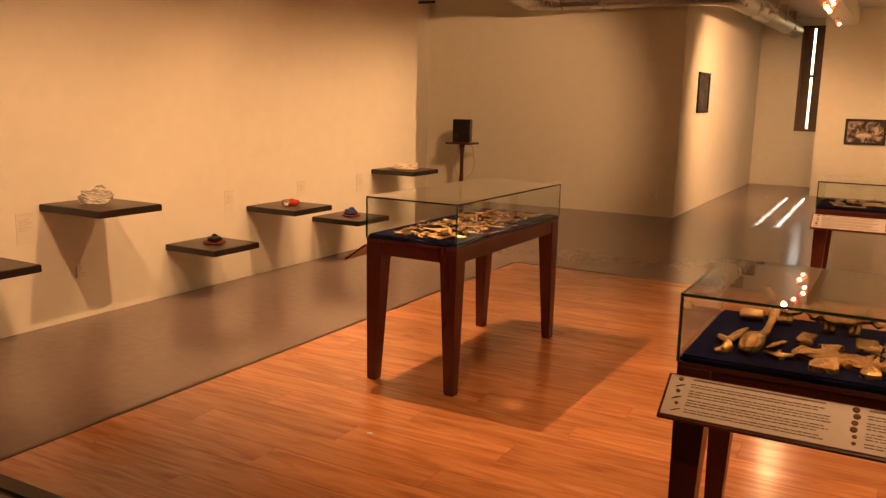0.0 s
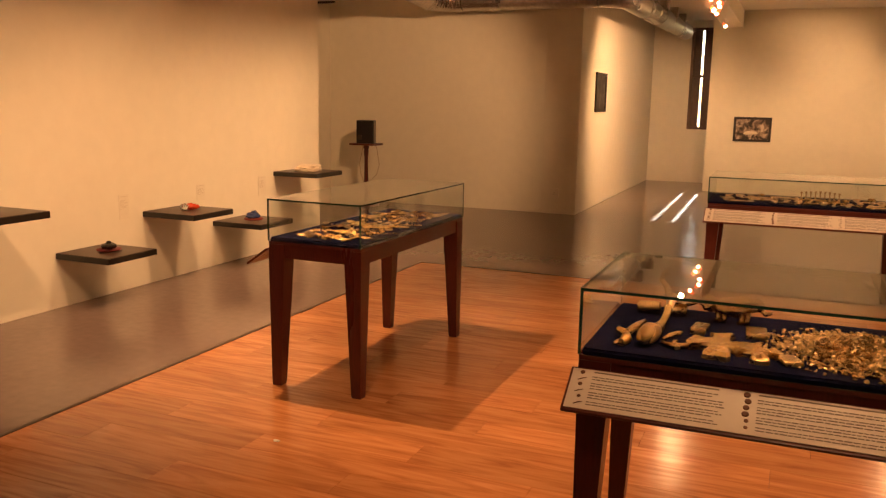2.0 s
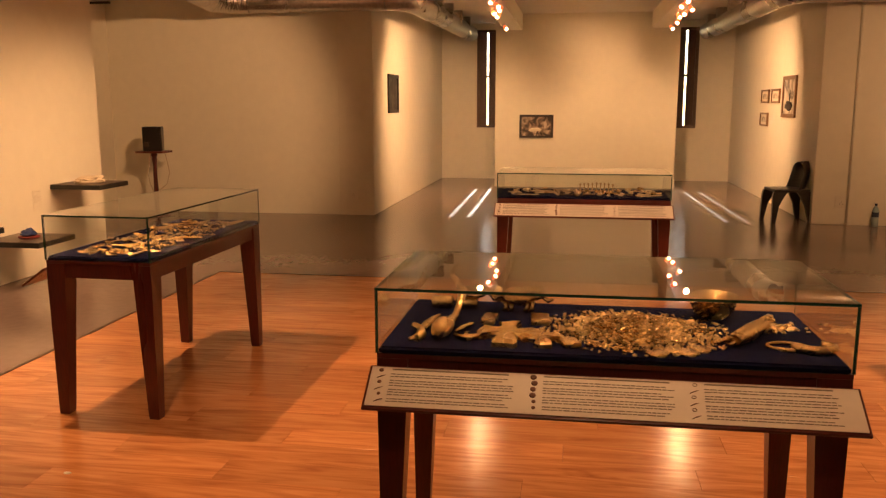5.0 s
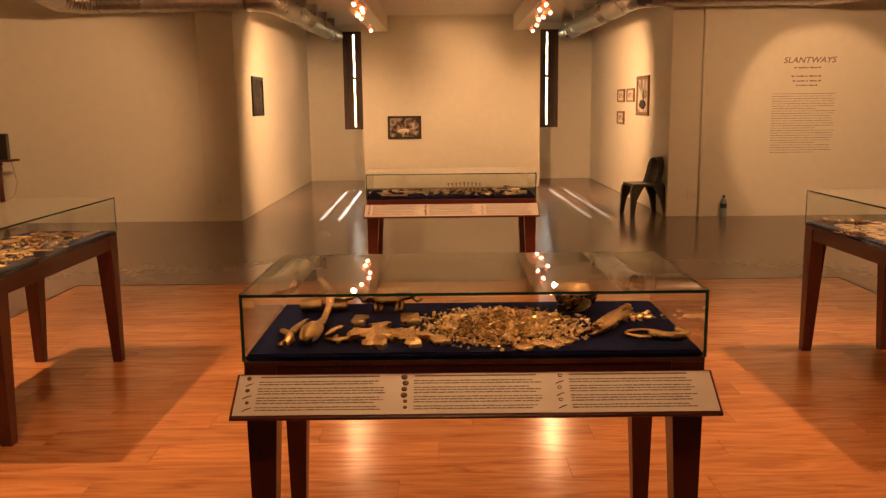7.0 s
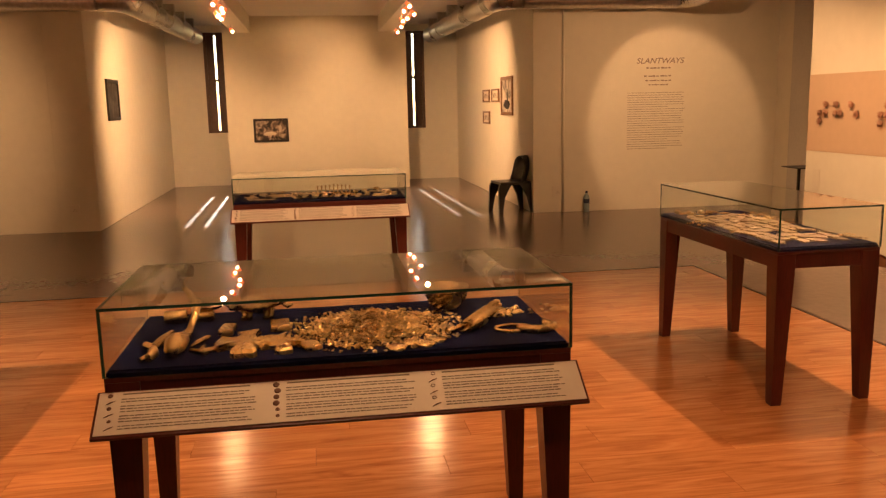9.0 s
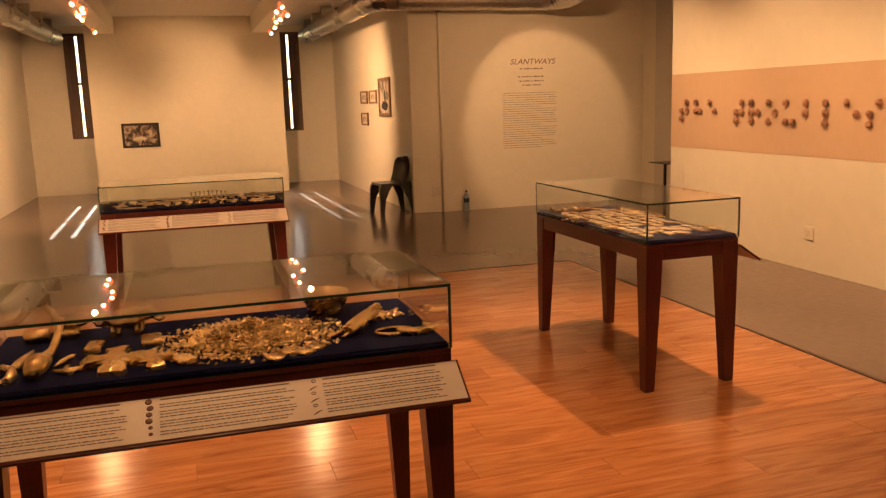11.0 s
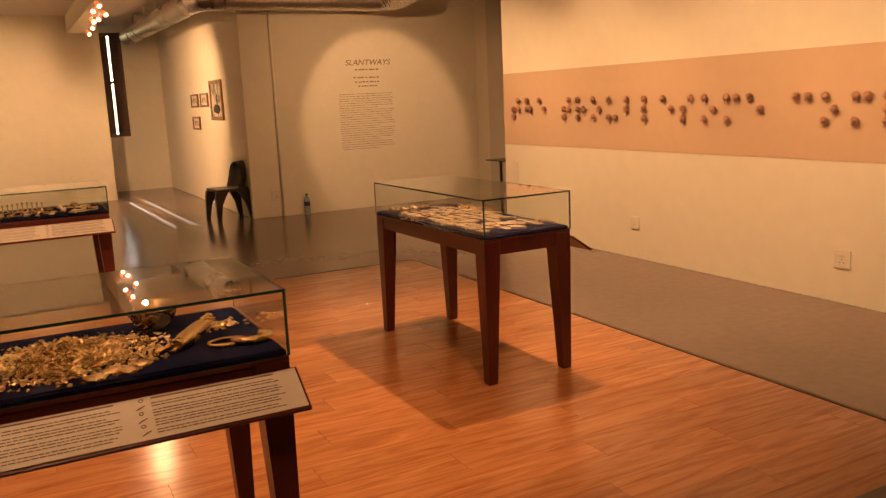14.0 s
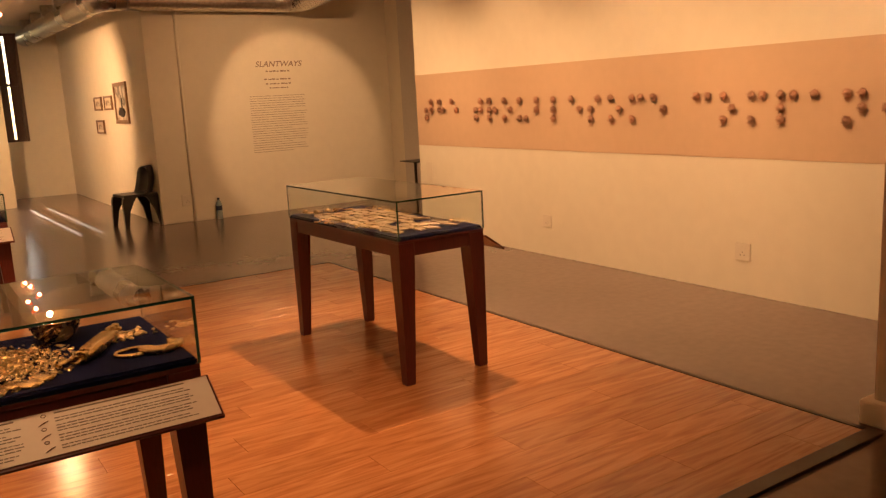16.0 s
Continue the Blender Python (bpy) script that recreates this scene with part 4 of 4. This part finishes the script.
p = picture(pose(-0.109, 15.9, 1.137), 0.315, 0.214, 0.04, FRAME_BLACK,
            canvas("brown_scene", (0.55, 0.45, 0.34), (0.20, 0.14, 0.10), (0.03, 0.022, 0.018), 9), "black-framed picture in browns and creams on the display wall")
bm = blob(bmesh.new(), (-0.02, -0.016, -0.06), (0.11, 0.003, 0.035), 0.6, 4, 2)
part("pale_shape", bm, MAT_CARD, p)
picture(pose(-2.16, 12.71, 1.705, 0, 0, 90), 0.355, 0.288, 0.05, FRAME_BLACK, canvas("dark_scene", (0.07, 0.06, 0.05), (0.025, 0.02, 0.018), (0.01, 0.009, 0.008), 6),
        "dark picture in a deep black frame")
p = picture(pose(3.68, 12.965, 1.652, 0, 0, -90), 0.385, 0.298, 0.055, FRAME_WOOD, canvas("pale_scene", (0.62, 0.56, 0.47), (0.48, 0.42, 0.34), (0.16, 0.14, 0.12), 4),
            "brown-framed picture of a pale scene with a dark shape")
part("dark_shape", blob(bmesh.new(), (-0.02, -0.016, -0.13), (0.22, 0.003, 0.07), 0.5, 8, 2), FRAME_BLACK, p)
part("dark_shape", blob(bmesh.new(), (0.03, -0.016, 0.0), (0.035, 0.003, 0.13), 0.5, 9, 2), FRAME_BLACK, p)
SMALL = canvas("small_print", (0.6, 0.52, 0.42), (0.5, 0.43, 0.34), (0.2, 0.15, 0.11), 14)
for y, z in ((14.53, 1.669), (13.80, 1.670), (14.53, 1.30)):
    picture(pose(3.68, y, z, 0, 0, -90), 0.265, 0.108, 0.028, FRAME_WOOD, SMALL, "small brown-framed print with an ivory mount", 0.04)


# ---- lettering ----
def text_curve(body, size, m, mat, parent, shear=0.0):
    c = bpy.data.curves.new("lettering", "FONT")
    c.body, c.size, c.shear, c.align_x, c.extrude, c.offset = body, size, shear, "CENTER", 0.0008, 0.0012
    tmp = new("lettering_curve", c)
    bpy.context.view_layer.update()
    me = bpy.data.meshes.new_from_object(tmp.evaluated_get(bpy.context.evaluated_depsgraph_get()))
    bpy.data.objects.remove(tmp)
    me.materials.clear()
    me.materials.append(mat)
    ob = new("title", me)
    ob.parent = parent
    ob.matrix_basis = m
    return ob


GREY_INK = plain("brown_grey_vinyl", (0.26, 0.185, 0.145), 0.6)
let = thing("wall_lettering", pose(5.50, YE - 0.001, 0), "brown vinyl exhibition title and paragraph on cream wall", "wall text")
title = text_curve("SLANTWAYS", 0.108, pose(0.01, 0, 2.048, 90), GREY_INK, let, 0.25)
title.scale = (1.12, 1, 1)
for x0, x1, z, h in ((-0.19, 0.19, 1.975, 0.034), (-0.22, 0.20, 1.865, 0.030), (-0.20, 0.20, 1.803, 0.028), (-0.15, 0.15, 1.745, 0.028)):
    n = 7
    bm = bmesh.new()
    for k in range(n):
        a = x0 + (x1 - x0) * k / n
        box(bm, (a, -0.001, z), (a + (x1 - x0) / n * (0.6 + 0.3 * ((k * 5) % 3) / 2), 0, z + h * (0.45 if k % 2 else 0.6)))
    tagged(part("subtitle", bm, GREY_INK, let), kind="stuff")
bm = bmesh.new()
rng = random.Random(4)
for k in range(25):
    z = 1.640 - k * 0.0325
    x, end = -0.46, 0.39 - (rng.random() * 0.06 if k not in (6, 14, 20, 24) else 0.25)
    while x < end:
        w = rng.uniform(0.03, 0.085)
        box(bm, (x, -0.001, z), (min(x + w, end), 0, z + 0.006))
        x += w + 0.007
part("paragraph", bm, GREY_INK, let)


# ---- raised tufts along the blush band ----
TUFT = material("brown_tufts", (0.46, 0.27, 0.185), 0.95, vary=0.45, scale=60, bump=0.6, bump_scale=150, objvary=0.5)
bm = bmesh.new()
rng = random.Random(8)
blob(bm, (-0.02, 0, 0), (0.02, 0.021, 0.024), 0.35, 3, 2)
blob(bm, (-0.034, 0.004, 0.006), (0.014, 0.013, 0.014), 0.5, 9, 2)
for k in range(130):
    a, r = rng.random() * 6.283, rng.uniform(0.012, 0.036)
    tube(bm, [(-0.006, 0.4 * r * math.cos(a), 0.4 * r * math.sin(a)), (-rng.uniform(0.012, 0.045), r * math.cos(a), 1.1 * r * math.sin(a))], [0.004, 0.0012], 4)
tuft = part("wall_tuft", bm, TUFT)
tagged(tuft, "small brown bristly tuft fixed on the blush band", "wall tuft", "rows of tufts")
tuft.matrix_world = pose(XR - 0.004, 7.949, 1.378)
COLUMNS = [(7.949, "3"), (7.856, "12"), (7.69, "12"), (7.618, "2"), (7.453, "1"), (7.37, "2"), (7.019, "23"), (6.937, "12"), (6.793, "123"), (6.7, "2"), (6.55, "13"),
           (6.463, "2"), (6.318, "13"), (6.226, "3"), (6.071, "12"), (5.835, "123"), (5.599, "1"), (5.497, "2"), (5.358, "23"), (5.271, "1"), (5.117, "13"), (5.025, "2"),
           (4.882, "13"), (4.79, "1"), (4.657, "1"), (4.555, "2"), (4.239, "1"), (4.137, "1"), (3.999, "13"), (3.923, "2"), (3.765, "13"), (3.678, "1"), (3.535, "123"),
           (3.444, "1"), (3.291, "1"), (3.068, "13"), (2.971, "12"), (2.814, "2")]
LEVEL = {"1": 1.466, "2": 1.378, "3": 1.298}
for y, rows in COLUMNS:
    for r in rows:
        copy_thing(tuft, pose(XR - 0.004, y, LEVEL[r] - 0.009 * (7.9 - y), rng.uniform(0, 360)))


# ---- ducts and lamps under the ceiling ----
def duct_mesh(points, radius, ribs):
    """A round duct with raised seams every ribs metres along a path with rounded bends."""
    pts = []
    for a, b in zip(points, points[1:]):
        a, b = Vector(a), Vector(b)
        n = max(2, int((b - a).length / (ribs / 4)))
        pts += [a.lerp(b, k / n) for k in range(n)]
    pts.append(Vector(points[-1]))
    radii = [radius * (1.022 if k % 4 == 0 else 1.0) for k in range(len(pts))]
    return tube(bmesh.new(), pts, radii, 24)


def arc(cx, cy, r, a0, a1, z, n=7):
    return [(cx + r * math.cos(radians(a0 + (a1 - a0) * k / n)), cy + r * math.sin(radians(a0 + (a1 - a0) * k / n)), z) for k in range(n + 1)]


ZD = 2.92
d = thing("ceiling_duct", pose(0, 0, 0), "silver galvanised spiral duct hung along the bay", "duct", "ceiling ducts")
part("bay_run", duct_mesh([(-1.53, 17.3, ZD + 0.03), (-1.60, 11.5, ZD)], 0.15, 0.12), DUCT, d)
part("elbow", duct_mesh(arc(-1.90, 11.5, 0.30, 0, -90, ZD), 0.152, 0.06), DUCT, d)
part("cross_run", duct_mesh([(-1.90, 11.2, ZD), (-3.80, 11.2, ZD)], 0.15, 0.12), DUCT, d)
part("flex_end", duct_mesh(arc(-3.80, 10.8, 0.40, 90, 170, ZD) + [(-4.23, 10.0, ZD + 0.10), (-4.3, 9.5, ZD + 0.09)], 0.155, 0.05), DUCT, d, "corrugated flexible duct end")
for y in (12.9, 14.0, 15.1, 16.2):
    part("collar", box(bmesh.new(), (-1.73, y, ZD + 0.10), (-1.41, y + 0.12, CEIL), 0.004), DUCT, d)
d = thing("ceiling_duct", pose(0, 0, 0), "silver galvanised spiral duct hung along the bay", "duct", "ceiling ducts")
part("bay_run", duct_mesh([(3.10, 17.3, ZD + 0.02), (3.16, 11.5, ZD)], 0.15, 0.12), DUCT, d)
part("elbow", duct_mesh(arc(3.46, 11.5, 0.30, 180, 270, ZD), 0.152, 0.06), DUCT, d)
part("cross_run", duct_mesh([(3.46, 11.2, ZD), (5.40, 11.2, ZD)], 0.15, 0.12), DUCT, d)
part("flex_end", duct_mesh(arc(5.40, 10.8, 0.40, 90, 10, ZD) + [(5.84, 10.1, ZD + 0.09)], 0.155, 0.05), DUCT, d, "corrugated flexible duct end")
for y in (13.2, 14.3, 15.4, 16.5):
    part("collar", box(bmesh.new(), (2.97, y, ZD + 0.10), (3.29, y + 0.12, CEIL), 0.004), DUCT, d)
part("hanging_rail", box(bmesh.new(), (-6.08, 10.6, 2.86), (-5.5, 10.64, 2.89), 0.003), BLACK)
tagged(bpy.data.objects["hanging_rail"], "thin black rail high in the recess", "rail")


def track_lamp(x, y, z, aim):
    lamp = thing("track_lamp", pose(x, y, z), "small red and brass spotlight with a lit bulb", "spotlight", "track spotlights")
    m = look((0, 0, 0), aim)
    part("stem", tube(bmesh.new(), [(0, 0, 0.02), (0, 0, 2.90 - z)], 0.008, 8), WHITE_METAL, lamp)
    bm = lathe(bmesh.new(), [(0.014, 0.06), (0.024, 0.05), (0.029, 0.0), (0.038, -0.05), (0.040, -0.056), (0.034, -0.056)], 16)
    o = part("shade", bm, RED_LAMP, lamp, "glossy red lamp shade")
    o.matrix_basis = m
    o = part("bulb", lathe(bmesh.new(), [(0.016, -0.052), (0.026, -0.060), (0.016, -0.069), (0.0, -0.073)], 14), BULB, lamp, "glowing bulb")
    o.matrix_basis = m


HUNG = ((-0.47, 10.94, 1), (-0.44, 11.30, 1), (-0.42, 11.60, 1), (-0.58, 12.25, 1), (-0.54, 12.58, 1), (-0.59, 14.43, 1),
        (1.95, 11.22, -1), (1.96, 11.68, -1), (2.10, 11.96, -1), (2.13, 12.77, -1), (2.06, 13.02, -1), (2.15, 13.80, -1), (2.19, 15.12, -1))
for k, (x, y, s) in enumerate(HUNG):
    track_lamp(x, y, 2.835 - 0.012 * (k % 3), (0.35 * s * (1 if k % 2 else -0.6), -0.75, -0.45))

# a scrap of paper on the planks
bm = shard(bmesh.new(), random.Random(3), 0.022, 0.012, 0.003, 6)
piece("paper_scrap", bm, PLASTIC, pose(-1.483, 3.088, 0.0125), "tiny white paper scrap on the planks", "paper scrap")

# ---- laid wooden floor ----
def wood_material():
    m = bpy.data.materials.new("honey_laminate")
    m.use_nodes = True
    nt = m.node_tree
    n, link = nt.nodes, nt.links.new
    b = n["Principled BSDF"]
    tc, info = n.new("ShaderNodeTexCoord"), n.new("ShaderNodeObjectInfo")
    shift = n.new("ShaderNodeVectorMath")
    shift.operation = "MULTIPLY_ADD"
    shift.inputs[1].default_value = (37, 91, 13)
    link(info.outputs["Random"], shift.inputs[0])
    link(tc.outputs["Object"], shift.inputs[2])
    mp = n.new("ShaderNodeMapping")
    mp.inputs["Scale"].default_value = (0.9, 8, 6)
    link(shift.outputs[0], mp.inputs[0])
    fig = n.new("ShaderNodeTexNoise")
    fig.inputs["Scale"].default_value, fig.inputs["Detail"].default_value, fig.inputs["Distortion"].default_value = 1.5, 5, 2.2
    grain = n.new("ShaderNodeTexNoise")
    grain.inputs["Scale"].default_value, grain.inputs["Detail"].default_value = 9, 8
    link(mp.outputs[0], fig.inputs[0])
    link(mp.outputs[0], grain.inputs[0])
    ramp = n.new("ShaderNodeValToRGB")
    e = ramp.color_ramp.elements
    e[0].position, e[0].color = 0.18, (0.34, 0.118, 0.045, 1)
    e[1].position, e[1].color = 0.76, (0.72, 0.36, 0.15, 1)
    mid = ramp.color_ramp.elements.new(0.43)
    mid.color = (0.56, 0.235, 0.088, 1)
    mix = n.new("ShaderNodeMath")
    mix.operation = "MULTIPLY_ADD"
    mix.inputs[1].default_value = 0.16
    link(grain.outputs[0], mix.inputs[0])
    sub = n.new("ShaderNodeMath")
    sub.operation = "MULTIPLY_ADD"
    sub.inputs[1].default_value, sub.inputs[2].default_value = 0.8, -0.08
    link(fig.outputs[0], sub.inputs[0])
    link(sub.outputs[0], mix.inputs[2])
    link(mix.outputs[0], ramp.inputs[0])
    tone = n.new("ShaderNodeMapRange")
    tone.inputs[3].default_value, tone.inputs[4].default_value = 0.86, 1.08
    link(info.outputs["Random"], tone.inputs[0])
    mul = n.new("ShaderNodeMix")
    mul.data_type, mul.blend_type = "RGBA", "MULTIPLY"
    mul.inputs[0].default_value = 1
    link(ramp.outputs[0], mul.inputs[6])
    link(tone.outputs[0], mul.inputs[7])
    # scattered small dark red knots
    spread = n.new("ShaderNodeMapping")
    spread.inputs["Scale"].default_value = (1.3, 4.5, 0.01)
    knot = n.new("ShaderNodeTexVoronoi")
    knot.inputs["Scale"].default_value = 1.0
    link(shift.outputs[0], spread.inputs[0])
    link(spread.outputs[0], knot.inputs["Vector"])
    ring_tone = n.new("ShaderNodeMapRange")
    ring_tone.inputs[1].default_value, ring_tone.inputs[2].default_value = 0.02, 0.11
    ring_tone.inputs[3].default_value, ring_tone.inputs[4].default_value = 0.55, 0.0
    link(knot.outputs["Distance"], ring_tone.inputs[0])
    worn = n.new("ShaderNodeMath")
    worn.operation = "MULTIPLY"
    link(ring_tone.outputs[0], worn.inputs[0])
    link(grain.outputs[0], worn.inputs[1])
    dark = n.new("ShaderNodeMix")
    dark.data_type = "RGBA"
    dark.inputs[7].default_value = (0.20, 0.04, 0.014, 1)
    link(worn.outputs[0], dark.inputs[0])
    link(mul.outputs[2], dark.inputs[6])
    link(dark.outputs[2], b.inputs["Base Color"])
    b.inputs["Roughness"].default_value = 0.18
    bump = n.new("ShaderNodeBump")
    bump.inputs["Strength"].default_value, bump.inputs["Distance"].default_value = 0.12, 0.002
    link(grain.outputs[0], bump.inputs["Height"])
    link(bump.outputs[0], b.inputs["Normal"])
    return m


HONEY = wood_material()
wooden_floor = thing("wooden_floor", Matrix.Translation((WX0, WY0, 0)), "glossy honey-orange laminate plank floor laid over concrete", "wooden floor", kind="structure")
ROWS_OF_PLANKS, LONG = 27, 1.285
PW = (WY1 - WY0) / ROWS_OF_PLANKS
plank_meshes = {}


def plank(x, y, length):
    key = round(length, 3)
    if key not in plank_meshes:
        bm = box(bmesh.new(), (0, 0.0005, 0.001), (length - 0.001, PW - 0.0005, 0.0125))
        bmesh.ops.bevel(bm, geom=[e for e in bm.edges if min(v.co.z for v in e.verts) > 0.01], offset=0.0008, segments=1, affect="EDGES")
        me = bpy.data.meshes.new("plank")
        bmesh.ops.recalc_face_normals(bm, faces=bm.faces)
        bm.to_mesh(me)
        bm.free()
        me.materials.append(HONEY)
        plank_meshes[key] = me
    ob = new("plank", plank_meshes[key])
    ob.parent = wooden_floor
    ob.location = (x, y, 0)


for r in range(ROWS_OF_PLANKS):
    x, width = -((r * 0.437) % 1.0) * LONG, WX1 - WX0
    while x < width - 0.001:
        a, b = max(x, 0), min(x + LONG, width)
        if b - a > 0.02:
            plank(a, r * PW, b - a)
        x += LONG
